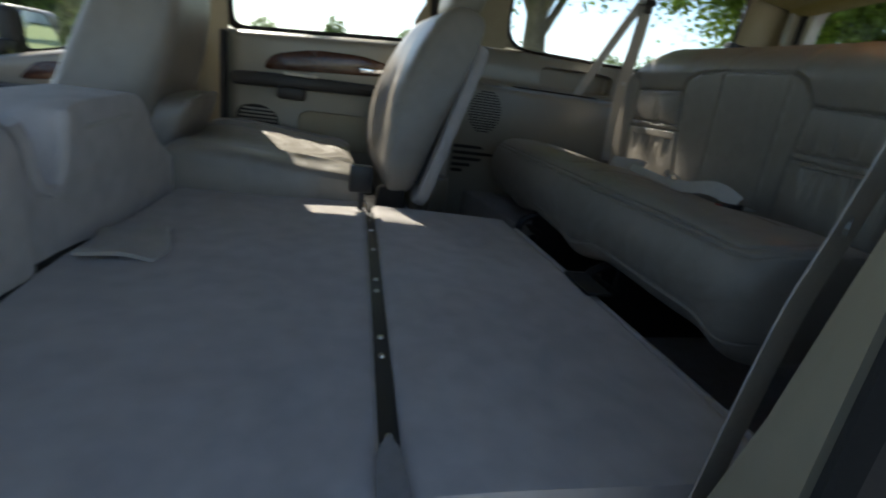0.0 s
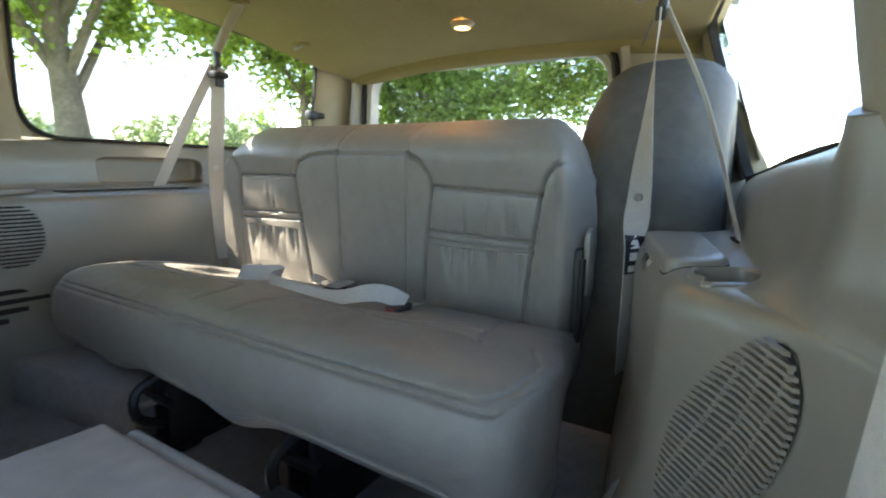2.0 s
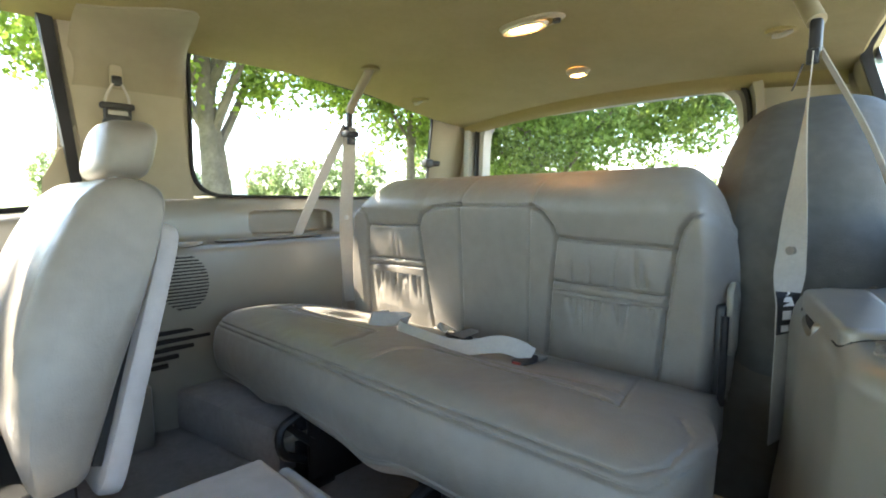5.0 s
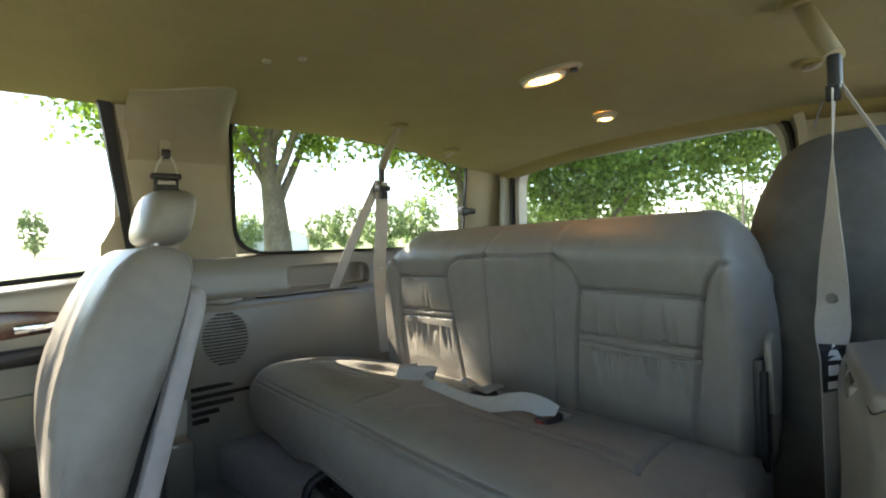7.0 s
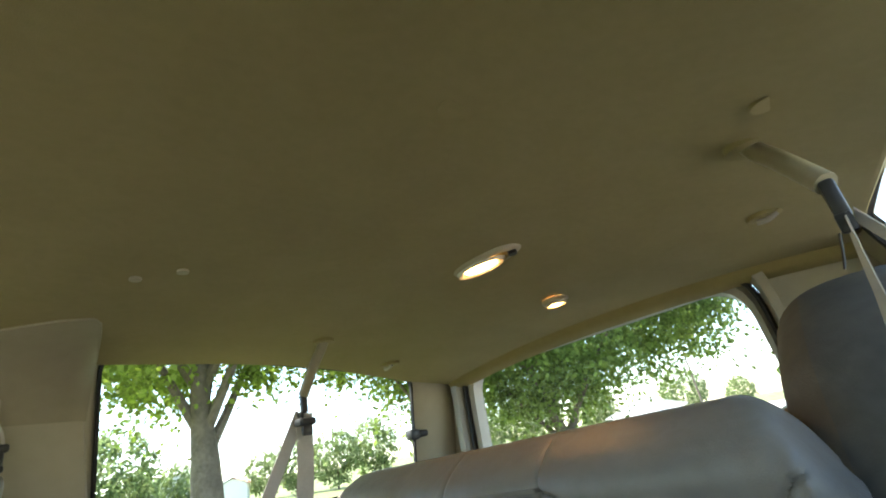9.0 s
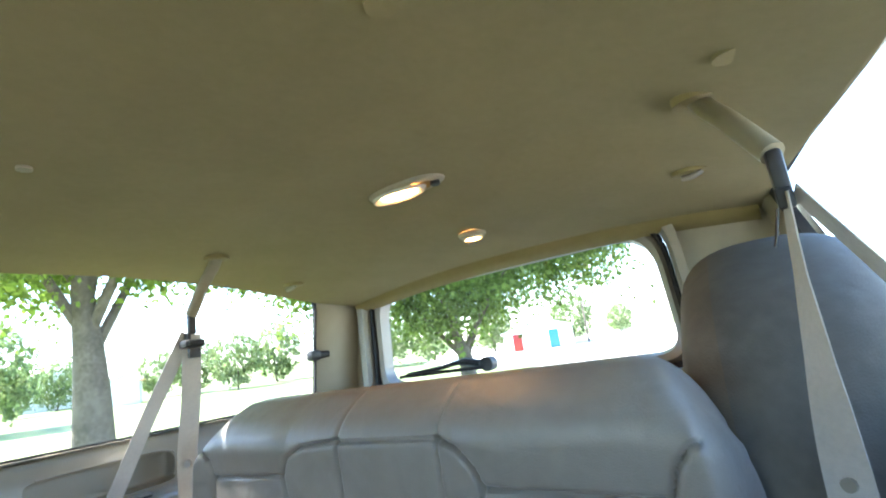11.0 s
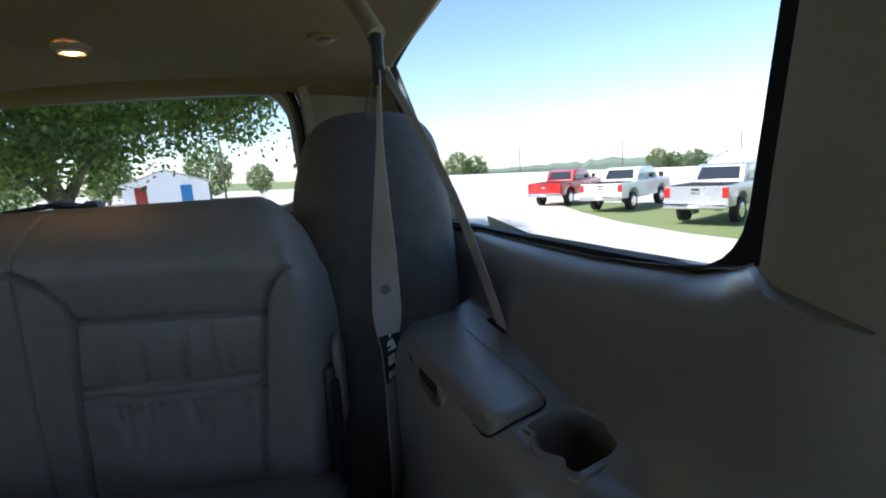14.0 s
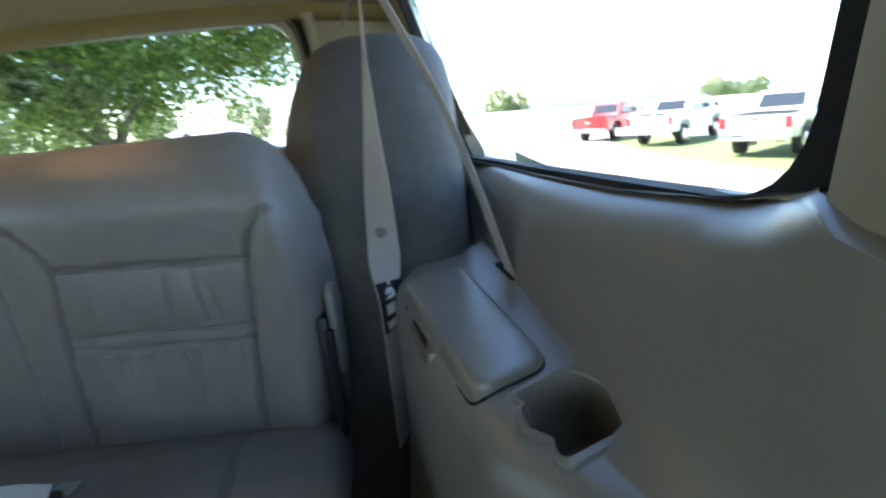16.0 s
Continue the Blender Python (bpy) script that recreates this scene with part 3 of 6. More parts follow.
# rear wiper on the outside of the gate glass
wiper = thing("window_wiper", (GX + 0.03, 0.15, GZ0), "black rear window wiper lying along the glass", "wiper")
part("wiper_arm", tube(spline([(GX + 0.045, 0.30, 1.405), (GX + 0.05, 0.38, 1.418), (GX + 0.05, 0.50, 1.405), (GX + 0.045, 0.64, 1.395)], 14), [0.014] * 5 + [0.009] * 9, 8), M_BLACK, wiper)
part("wiper_blade", box(GX + 0.028, GX + 0.042, 0.28, 0.67, 1.385, 1.398, 0.003), M_RUBBER, wiper)
part("wiper_hub", tube([(GX + 0.03, 0.27, 1.40), (GX + 0.07, 0.27, 1.40)], 0.026, 14), M_BLACK, wiper)

# front end, seen past the seats
solo("dashboard", plate([(-1.5, y, z) for y, z in ((-0.85, 0.8), (0.85, 0.8), (0.85, 1.13), (0.3, 1.17), (-0.5, 1.18), (-0.85, 1.13))], (-0.45, 0, 0), 0.04), M_BLACK, "dark grey dashboard under the windscreen", "dashboard", "structure")
solo("bulkhead", box(-1.98, -1.9, -0.93, 0.93, 0.4, 1.12), M_DARK, "front bulkhead of the vehicle", "bulkhead", "structure")
solo("bonnet", box(-3.3, -1.96, -0.92, 0.92, 0.45, 1.17, 0.06), M_BODY, "tan painted bonnet of the vehicle", "bonnet", "structure")
wind = thing("window_4", (-1.7, 0, 1.15), "windscreen between dark pillars", "windscreen", kind="structure")
for s in (-1, 1):
    part("window_pillar", tube([(-1.95, s * 0.88, 1.13), (-1.4, s * 0.80, 1.79)], 0.045, 8), M_PILLAR, wind)
pane = part("pane", plate([(-1.96, -0.86, 1.14), (-1.96, 0.86, 1.14), (-1.42, 0.78, 1.80), (-1.42, -0.78, 1.80)], (0.004, 0, 0.003)), M_GLASS, wind, smooth=False)
pane.visible_shadow = False


# ---- passenger side doors ----
def door_panel(name, x0, x1, sill0, sill1, label):
    """An inner door panel with its sill roll; returns the thing."""
    d = thing(name, ((x0 + x1) / 2, 0.87, FLOOR_Z), label, "car door", kind="structure")
    rows = []
    for x in np.linspace(x0, x1, 26):
        top = sill0 + (sill1 - sill0) * (x - x0) / (x1 - x0)
        f = min(1.0, min(x - x0, x1 - x) / 0.03)
        prof = [(0.90 - 0.02 * f, 0.74), (0.885 - 0.02 * f, 0.80), (0.872 - 0.015 * f, 0.92), (0.875 - 0.015 * f, 1.05), (0.868 - 0.015 * f, top - 0.16), (0.862 - 0.012 * f, top - 0.05), (0.872 - 0.012 * f, top - 0.012), (0.905, top), (0.935, top)]
        rows.append([(x, p.x, p.y) for p in spline([(q[0], q[1], 0) for q in prof], 26)])
    part("panel", grid(rows), M_TRIM, d)
    return d


rear_door = door_panel("door_1", -0.425, 0.285, 1.288, 1.342, "closed rear passenger door with wood inlay and dark armrest")
oval = [(-0.30, 1.168), (0.19, 1.20), (0.18, 1.24), (0.06, 1.262), (-0.12, 1.258), (-0.26, 1.225)]
part("wood_inlay", plate([(p.x, 0.852, p.y) for p in rounded(oval, 0.05, 5)], (0, -0.012, 0), 0.005), M_WOOD, rear_door, "glossy dark wood inlay")
arm = part("armrest", plate([(p.x, 0.86, p.y) for p in rounded([(-0.40, 1.105), (0.24, 1.125), (0.24, 1.165), (-0.30, 1.158), (-0.40, 1.15)], 0.02, 4)], (0, -0.055, 0), 0.015), M_BLACK, rear_door, "dark grey armrest")
part("pull_handle", box(-0.24, -0.14, 0.79, 0.86, 1.075, 1.12, 0.012), M_BLACK, arm)
part("window_switch", box(-0.22, -0.10, 0.80, 0.84, 1.158, 1.17, 0.004), M_LENSOFF, arm)
part("door_handle", box(0.05, 0.15, 0.835, 0.85, 1.20, 1.225, 0.006), M_CHROME, rear_door)
grille = part("speaker_grille", plate([(p.x, 0.862, p.y) for p in rounded([(-0.385, 0.875), (-0.235, 0.885), (-0.235, 1.01), (-0.30, 1.045), (-0.385, 1.03)], 0.05, 6)], (0, -0.006, 0), 0.003), M_DARK, rear_door)
for k in range(11):
    z = 0.89 + k * 0.0135
    half = 0.072 * math.sqrt(max(0.15, 1 - ((z - 0.957) / 0.095) ** 2))
    part("grille_slat", box(-0.31 - half, -0.31 + half, 0.848, 0.857, z - 0.003, z + 0.003), M_TRIM, grille, smooth=False)
part("door_pocket", plate([(p.x, 0.86, p.y) for p in rounded([(-0.18, 0.90), (0.22, 0.90), (0.22, 1.04), (-0.16, 1.04)], 0.04, 5)], (0, -0.014, 0), 0.012), M_PILLAR, rear_door)
front_door = door_panel("door_2", -1.42, -0.515, 1.03, 1.238, "closed front passenger door with dark upper trim")
part("wood_inlay", plate([(p.x, 0.852, p.y) for p in rounded([(-1.06, 1.03), (-0.80, 1.06), (-0.82, 1.115), (-1.0, 1.095)], 0.03, 5)], (0, -0.012, 0), 0.005), M_WOOD, front_door)
part("armrest", box(-1.25, -0.6, 0.78, 0.86, 0.975, 1.015, 0.015), M_BLACK, front_door, "dark grey armrest")


def side_window(name, pts, label):
    w = thing(name, (sum(p[0] for p in pts) / 4, 0.93, pts[0][1]), label, "window", kind="structure")

    def at(p, d):
        return (p[0], glass_y(p[1]) + d, p[1])
    o, i = rounded(pts, 0.05, 5), None
    c = sum((Vector(p) for p in pts), Vector((0, 0))) / 4
    i = [p + (c - p).normalized() * 0.03 for p in o]
    part("window_seal", grid([[at(p, 0.012) for p in o], [at(p, -0.02) for p in o], [at(p, -0.022) for p in i], [at(p, 0.012) for p in i]], closed_v=True), M_RUBBER, w)
    q = part("pane", plate([at(p, 0.0) for p in i], (0, 0.004, 0)), M_GLASS, w, smooth=False)
    q.visible_shadow = False
    return w


side_window("window_5", [(-0.43, 1.285), (0.348, 1.343), (0.266, 1.845), (-0.43, 1.845)], "clear window of the rear passenger door")
side_window("window_6", [(-1.40, 1.03), (-0.51, 1.236), (-0.51, 1.81), (-1.28, 1.78)], "clear window of the front passenger door")
rows = [[(x, y, z) for x, y in ((-0.535, glass_y(z) + 0.03), (-0.535, glass_y(z) - 0.045), (-0.42, glass_y(z) - 0.045), (-0.42, glass_y(z) + 0.03))] for z in (0.72, 0.9, 1.1, 1.3, 1.5, 1.7, 1.80)]
solo("pillar_centre", grid([[(x, min(y, 0.93), z) for x, y, z in r] for r in rows]), M_PILLAR, "beige centre pillar trim between the passenger doors", "pillar trim", "structure")
solo("pillar_edge", box(-0.432, -0.415, 0.80, 0.875, 0.74, 1.28, 0.006), M_RUBBER, "black rubber door seal along the centre pillar", "door seal", "structure")
mirror = thing("wing_mirror", (-1.16, 1.12, 1.08), "black outside mirror beside the front passenger door", "mirror")
house = part("mirror_housing", box(-1.17, -1.10, 0.965, 1.29, 1.085, 1.262, 0.03, 4), M_BLACK, mirror)
part("mirror_face", plate([(-1.097, p.x, p.y) for p in rounded([(1.01, 1.125), (1.255, 1.125), (1.235, 1.175), (1.14, 1.245), (0.995, 1.248)], 0.02, 4)], (0.004, 0, 0)), M_MIRROR, house)
part("mirror_arm", box(-1.16, -1.11, 0.90, 1.05, 1.10, 1.15, 0.015), M_BLACK, mirror)
# driver side ahead of the open door
solo("wall_front_left", box(-1.6, -0.52, -1.0, -0.86, 0.45, 1.2, 0.03), M_TRIM, "closed front driver door, inner side", "car door", "structure")
solo("pillar_front_left", box(-0.55, -0.44, -0.93, -0.80, 0.7, 1.83, 0.02), M_PILLAR, "beige centre pillar on the driver side", "pillar trim", "structure")
solo("door_sill", box(-0.5, 0.32, -0.99, -0.86, 0.62, 0.735, 0.015), M_BLACK, "black scuff plate along the open door", "sill", "structure")
solo("door_seal", tube(spline([(0.173, -1.029, 0.72), (0.173, -1.029, 1.0), (0.178, -1.027, 1.18), (0.262, -0.990, 1.3), (0.28, -0.93, 1.5), (0.26, -0.855, 1.72), (0.18, -0.80, 1.80), (-0.1, -0.79, 1.815), (-0.4, -0.80, 1.80)], 50), 0.022, 10), M_RUBBER, "black rubber seal round the open rear door", "door seal", "structure")
# the open rear door on the driver side, swung out on its front edge
HINGE, SWING = Vector((-0.47, -1.0, 0)), radians(-80)


def swung(u, d, z):
    """A place on the open door: u along it, d out from its inner face, z up."""
    c, q = math.cos(SWING), math.sin(SWING)
    return (HINGE.x + u * c + d * q, HINGE.y + u * q - d * c, z)


open_door = thing("door_3", HINGE + Vector((0, 0, 0.6)), "open rear driver door swung wide on its hinges", "car door", kind="structure")
outline = rounded([(0.0, 0.62), (0.74, 0.62), (0.78, 0.95), (0.78, 1.32), (0.0, 1.26)], 0.06, 5)
part("panel", plate([swung(p.x, 0.0, p.y) for p in outline], Vector(swung(0, 0.10, 0)) - Vector(swung(0, 0, 0)), 0.015), M_TRIM, open_door)
part("armrest", plate([swung(p.x, 0.0, p.y) for p in rounded([(0.06, 1.10), (0.64, 1.12), (0.64, 1.16), (0.06, 1.15)], 0.02, 4)], Vector(swung(0, -0.055, 0)) - Vector(swung(0, 0, 0)), 0.012), M_BLACK, open_door, "dark grey armrest")
part("window_frame", tube(spline([swung(0.02, 0.06, 1.25), swung(0.03, 0.02, 1.5), swung(0.05, -0.06, 1.76), swung(0.10, -0.08, 1.81), swung(0.4, -0.08, 1.83), swung(0.70, -0.07, 1.80), swung(0.745, -0.02, 1.65), swung(0.765, 0.06, 1.31)], 50), 0.026, 10), M_RUBBER, open_door)
pane = part("pane", plate([swung(0.02, 0.05, 1.25), swung(0.76, 0.05, 1.31), swung(0.72, -0.07, 1.80), swung(0.06, -0.07, 1.80)], (0.003, 0, 0)), M_GLASS, open_door, smooth=False)
pane.visible_shadow = False
# ---- soft blocks ----
def pad(cx, cy, cz, hx, hy, hz, power=0.35, n=28, lean=0.0, taper=0.0, shear=0.0):
    """A soft block: a rounded box, leaning by shear along x, narrower in y upwards."""
    rows = []
    for i in range(n + 1):
        v = -math.pi / 2 + math.pi * i / n
        row = []
        for k in range(2 * n):
            u = 2 * math.pi * k / (2 * n)
            def f(c):
                return math.copysign(abs(c) ** power, c)
            x, y, z = f(math.cos(v)) * f(math.cos(u)), f(math.cos(v)) * f(math.sin(u)), f(math.sin(v))
            y *= 1 - taper * max(0, z) ** 2
            row.append((cx + hx * x + lean * hz * z, cy + hy * y + shear * hx * x, cz + hz * z))
        rows.append(row)
    return grid(rows, closed_v=True)


# ---- rear bench ----
def bench_back():
    """The backrest: a padded slab with sewn panels."""
    ny, nz = 300, 130
    t, v = np.meshgrid(np.linspace(-1, 1, ny), np.linspace(0, 1, nz), indexing="ij")
    # edges drawn in towards the top, rounded upper corners
    z0, z1 = 0.94, 1.422
    half_l = 0.605 - 0.10 * v ** 2.2      # passenger end
    half_r = 0.545 + 0.02 * np.sin(v * 3.1)
    Y = np.where(t > 0, t * half_l, t * half_r) + 0.01
    edge = np.abs(t)
    drop = 0.13 * np.clip((edge - 0.80) / 0.20, 0, 1) ** 2.4 * v ** 5
    Z = z0 + (z1 - z0) * v - drop
    lines = [
        (0.0096, 0.0038, [(-0.463, 1.262), (-0.205, 1.272)]), (0.0076, 0.0035, [(-0.447, 1.163), (-0.185, 1.170)]), (0.0076, 0.0035, [(-0.445, 1.142), (-0.183, 1.149)]),
        (0.0114, 0.0042, [(-0.425, 0.99), (-0.445, 1.15), (-0.463, 1.262), (-0.475, 1.30), (-0.495, 1.325), (-0.525, 1.34)]),
        (0.0114, 0.0042, [(-0.165, 0.99), (-0.182, 1.15), (-0.203, 1.272), (-0.195, 1.30), (-0.17, 1.33), (-0.136, 1.345)]),
        (0.0067, 0.0034, [(-0.136, 1.345), (0.083, 1.345)]), (0.0048, 0.0034, [(-0.136, 1.345), (-0.142, 1.44)]), (0.0048, 0.0034, [(0.083, 1.345), (0.078, 1.44)]),
        (0.0058, 0.0034, [(-0.110, 0.99), (-0.136, 1.345)]), (0.0058, 0.0034, [(0.10, 0.99), (0.083, 1.345)]),
        (0.0114, 0.0042, [(0.215, 0.99), (0.232, 1.16), (0.243, 1.285), (0.225, 1.32), (0.18, 1.34), (0.083, 1.347)]),
        (0.0096, 0.0038, [(0.243, 1.287), (0.47, 1.282)]), (0.0076, 0.0035, [(0.235, 1.185), (0.49, 1.178)]), (0.0076, 0.0035, [(0.233, 1.164), (0.49, 1.157)]),
        (0.0114, 0.0042, [(0.50, 0.99), (0.49, 1.16), (0.47, 1.282), (0.475, 1.32), (0.52, 1.35)])]
    g = groove(Y, Z, lines)
    puff = np.zeros_like(Y)
    rng = np.random.default_rng(3)
    # soft gathers in the sewn panels
    for cy, w in ((-0.32, 0.13), (0.355, 0.12)):
        inside = np.clip(1 - (np.abs(Y - cy) / w) ** 4, 0, 1)
        puff += 0.006 * inside * np.clip(np.sin((Z - 1.165) / 0.105 * math.pi), 0, 1) * (Z > 1.165)
        puff += 0.008 * inside * np.clip((1.15 - Z) / 0.14, 0, 1) ** 0.5 * np.clip((Z - 0.98) / 0.05, 0, 1)
        for k in range(20):
            yy = cy + rng.uniform(-0.10, 0.10)
            ln = rng.uniform(0.05, 0.13)
            low = rng.random() < 0.75
            zc = 1.138 if low else 1.175
            f = np.exp(-((Y - yy - (Z - zc) * rng.uniform(-0.2, 0.2)) / 0.006) ** 2) * np.clip(1 - np.abs(Z - zc) / ln, 0, 1) * ((Z < zc) if low else (Z > zc))
            puff -= 0.0075 * f
    puff += 0.009 * np.clip(1 - (np.abs(Y + 0.325) / 0.16) ** 4, 0, 1) * np.clip(np.sin((Z - 1.27) / 0.17 * math.pi), 0, 1) * (Z > 1.27)
    puff += 0.009 * np.clip(1 - (np.abs(Y - 0.36) / 0.14) ** 4, 0, 1) * np.clip(np.sin((Z - 1.285) / 0.155 * math.pi), 0, 1) * (Z > 1.285)
    bolster = 0.014 * (np.clip((np.abs(Y - 0.01) - 0.46) / 0.05, 0, 1))
    # lean and rounding
    X = 1.035 - 0.05 * v + 0.10 * np.clip((v - 0.80) / 0.20, 0, 1) ** 2.2 + 0.085 * np.clip((edge - 0.93) / 0.07, 0, 1) ** 2.0 + 0.03 * np.clip(0.08 - v, 0, 1) / 0.08
    X = X + g - puff - bolster * (1 - np.clip((edge - 0.93) / 0.07, 0, 1))
    front = np.stack([X, Y, Z], -1)
    rows = []
    for i in range(ny):
        line = [tuple(p) for p in front[i]]
        e = abs(t[i, 0])
        bx = 1.19 - 0.07 * max(0, (e - 0.93) / 0.07) ** 2
        top = front[i, -1]
        line += [((top[0] * 0.6 + bx * 0.4), top[1], top[2] + 0.004), ((top[0] * 0.25 + bx * 0.75), top[1], top[2] - 0.004), (bx, top[1], top[2] - 0.03), (bx, top[1], z0)]
        rows.append(line)
    return grid(rows, closed_v=True, caps=True)


def bench_cushion():
    """The bench's seat pad, swept along its breadth with rounded ends."""
    prof = [(1.08, 0.965), (1.02, 0.985), (0.95, 1.005), (0.86, 1.025), (0.74, 1.045), (0.64, 1.052), (0.585, 1.043), (0.553, 1.015), (0.540, 0.97), (0.542, 0.93), (0.556, 0.892), (0.59, 0.862), (0.66, 0.852), (0.85, 0.852), (1.08, 0.88)]
    base = spline([(x, z, 0) for x, z in prof], 330)
    px, pz = np.array([p.x for p in base]), np.array([p.y for p in base])
    arc = np.concatenate([[0], np.cumsum(np.hypot(np.diff(px), np.diff(pz)))])
    cx, cz = 0.80, 0.95
    ny = 300
    y0, y1 = -0.622, 0.685
    ys = np.linspace(0, 1, ny)
    ys = y0 + (y1 - y0) * (ys - 0.06 * np.sin(2 * math.pi * ys) / (2 * math.pi) * 2)
    S, Y = np.meshgrid(arc, ys)
    s_low = float(arc[int(np.argmin(np.hypot(px - 0.553, pz - 0.90)))])
    k_top = int(np.argmin(np.hypot(px - 0.600, pz - 1.047)))
    def at(y, x):
        """A place on the upper face, as breadth and length along the profile."""
        return y, float(np.interp(x, px[:k_top][::-1], arc[:k_top][::-1]))
    s_pipe = float(arc[int(np.argmin(np.hypot(px - 0.564, pz - 1.028)))])
    lines = [(0.0050, 0.0032, [at(-0.585, 0.72), at(-0.602, 0.65), (-0.590, s_pipe - 0.022), (-0.55, s_pipe), (0.62, s_pipe)]), (0.0045, 0.0032, [(-0.61, s_pipe - 0.02), (-0.575, s_pipe + 0.012), (-0.54, s_pipe + 0.013), (0.62, s_pipe + 0.013)]),
             (0.0045, 0.0035, [(-0.62, s_low), (0.68, s_low)])]
    for side, c, e in ((-1, -0.02, -0.50), (1, 0.10, 0.56)):
        m = c + side * 0.03
        lines += [(0.0075, 0.0050, [at(c, 0.60), at(c, 0.67), at(m, 0.740), at(m + side * 0.10, 0.752), at(m + side * 0.22, 0.743), at(e - side * 0.1, 0.731), at(e, 0.704)]),
                  (0.0085, 0.0055, [at(e, 0.704), at(e - side * 0.008, 0.84), at(e - side * 0.03, 1.02)]), (0.0060, 0.0050, [at(m + side * 0.08, 0.785), at(m + side * 0.22, 0.777), at(e - side * 0.014, 0.765)])]
    g = groove(Y, S, lines)
    rows = []
    rng = np.random.default_rng(5)
    ph = rng.uniform(0, 6, 8)
    for i, y in enumerate(ys):
        d = min(y - y0, y1 - y)
        r = 0.022 if y < 0 else 0.12
        k = 1.0 if d > r else math.sqrt(max(0.0, 1 - (1 - d / r) ** 2))
        k = 0.86 + 0.14 * k if y < 0 else 0.35 + 0.65 * k
        q = max(0.0, 1 - d / 0.075)
        back = 0.075 * (1 - math.sqrt(1 - q * q)) if y < 0 else 0.0
        row = []
        for j in range(len(px)):
            nx, nz = px[j] - cx, pz[j] - cz
            ln = math.hypot(nx, nz)
            dent = g[i, j]
            sag = 0.008 * math.sin(y * 9 + ph[0]) * (pz[j] < 0.90) * math.sin(y * 4 + 1)
            x = cx + nx * k - nx / ln * dent * k
            z = cz + nz * (0.25 + 0.75 * k) - nz / ln * dent + sag
            if px[j] < 0.80 and pz[j] < 0.92:
                z -= 0.018 * math.exp(-((y - 0.36) / 0.06) ** 2) + 0.022 * math.exp(-((y + 0.06) / 0.07) ** 2) + 0.024 * math.exp(-((y + 0.575) / 0.05) ** 2)
            if pz[j] > 1.0:
                z += 0.006 * math.sin(y * 11 + 0.6) * math.exp(-((px[j] - 0.8) / 0.15) ** 2)
            draw = 0.075 * min(1.0, max(0.0, (x - 0.62) / 0.36)) * min(1.0, max(0.0, (-0.2 - y) / 0.3))
            row.append((x + back * min(1.0, max(0.0, (0.80 - x) / 0.2)), y + draw, z))
        rows.append(row)
    return grid(rows, closed_v=True, caps=True)


bench = thing("bench_seat", (0.8, 0.02, FLOOR_Z), "beige leather three-seat rear bench with sewn panels", "bench seat")
part("cushion", bench_cushion(), M_LEATHER, bench)
part("backrest", bench_back(), M_LEATHER, bench)
for y in (-0.19, 0.245):
    leg = part("leg", box(0.60, 0.92, y - 0.035, y - 0.022, FLOOR_Z, 0.87, 0.004), M_DARKMETAL, bench, "black steel folding leg")
    part("leg_plate", box(0.60, 0.92, y + 0.022, y + 0.035, FLOOR_Z, 0.87, 0.004), M_DARKMETAL, leg)
    part("leg_hook", tube(spline([(0.62, y, 0.86), (0.555, y + 0.01, 0.83), (0.55, y, 0.775), (0.60, y - 0.01, 0.745)], 12), 0.011, 8), M_DARKMETAL, leg)
    part("leg_bolt", tube([(0.60, y - 0.05, 0.80), (0.60, y + 0.05, 0.80)], 0.010, 10), M_DARKMETAL, leg)
    part("leg_foot", box(0.50, 0.66, y - 0.05, y + 0.05, FLOOR_Z, FLOOR_Z + 0.02, 0.005), M_DARKMETAL, leg)
hinge = part("recliner", box(1.018, 1.06, -0.548, -0.530, 0.985, 1.16, 0.006), M_BLACK, bench, "black recliner bracket")
part("recliner_cover", plate([(p.x, -0.546, p.y) for p in rounded([(1.03, 1.06), (1.075, 1.06), (1.085, 1.18), (1.06, 1.205), (1.025, 1.195)], 0.018, 4)], (0, -0.014, 0), 0.006), M_TRIM, hinge, "pale plastic cover")
part("recliner_rod", tube(spline([(1.015, -0.548, 0.97), (1.013, -0.549, 1.05), (1.020, -0.548, 1.14)], 8), 0.007, 8), M_DARKMETAL, hinge)

# lap belts lying on the bench
lap = thing("lap_belt", (0.85, 0.1, 1.03), "pale webbing lap belts with black buckles lying across the bench", "seat belt")
web = spline([(0.875, 0.238, 1.042), (0.806, 0.231, 1.050), (0.824, 0.188, 1.052), (0.852, 0.150, 1.054), (0.842, 0.125, 1.050), (0.794, 0.108, 1.048), (0.780, 0.01, 1.046), (0.782, -0.07, 1.044), (0.792, -0.12, 1.047), (0.816, -0.178, 1.060), (0.834, -0.212, 1.054), (0.850, -0.238, 1.038)], 72)
ac = [Vector((0.45 + 0.75 * math.exp(-((p.y + 0.06) / 0.09) ** 2), 0.0, 0.88)) for p in web]
part("strap", ribbon(web, ac, 0.037), M_BELT, lap)
part("strap_loop", ribbon(spline([(0.905, 0.02, 1.018), (0.850, 0.006, 1.045), (0.838, 0.000, 1.058), (0.852, -0.010, 1.060), (0.885, -0.022, 1.032)], 16), (0.25, 0.95, 0.1), 0.040), M_BELT, lap)
buckle = part("buckle", box(0.826, 0.876, -0.064, -0.014, 1.022, 1.044, 0.007, 3), M_BLACK, lap, "black buckle")
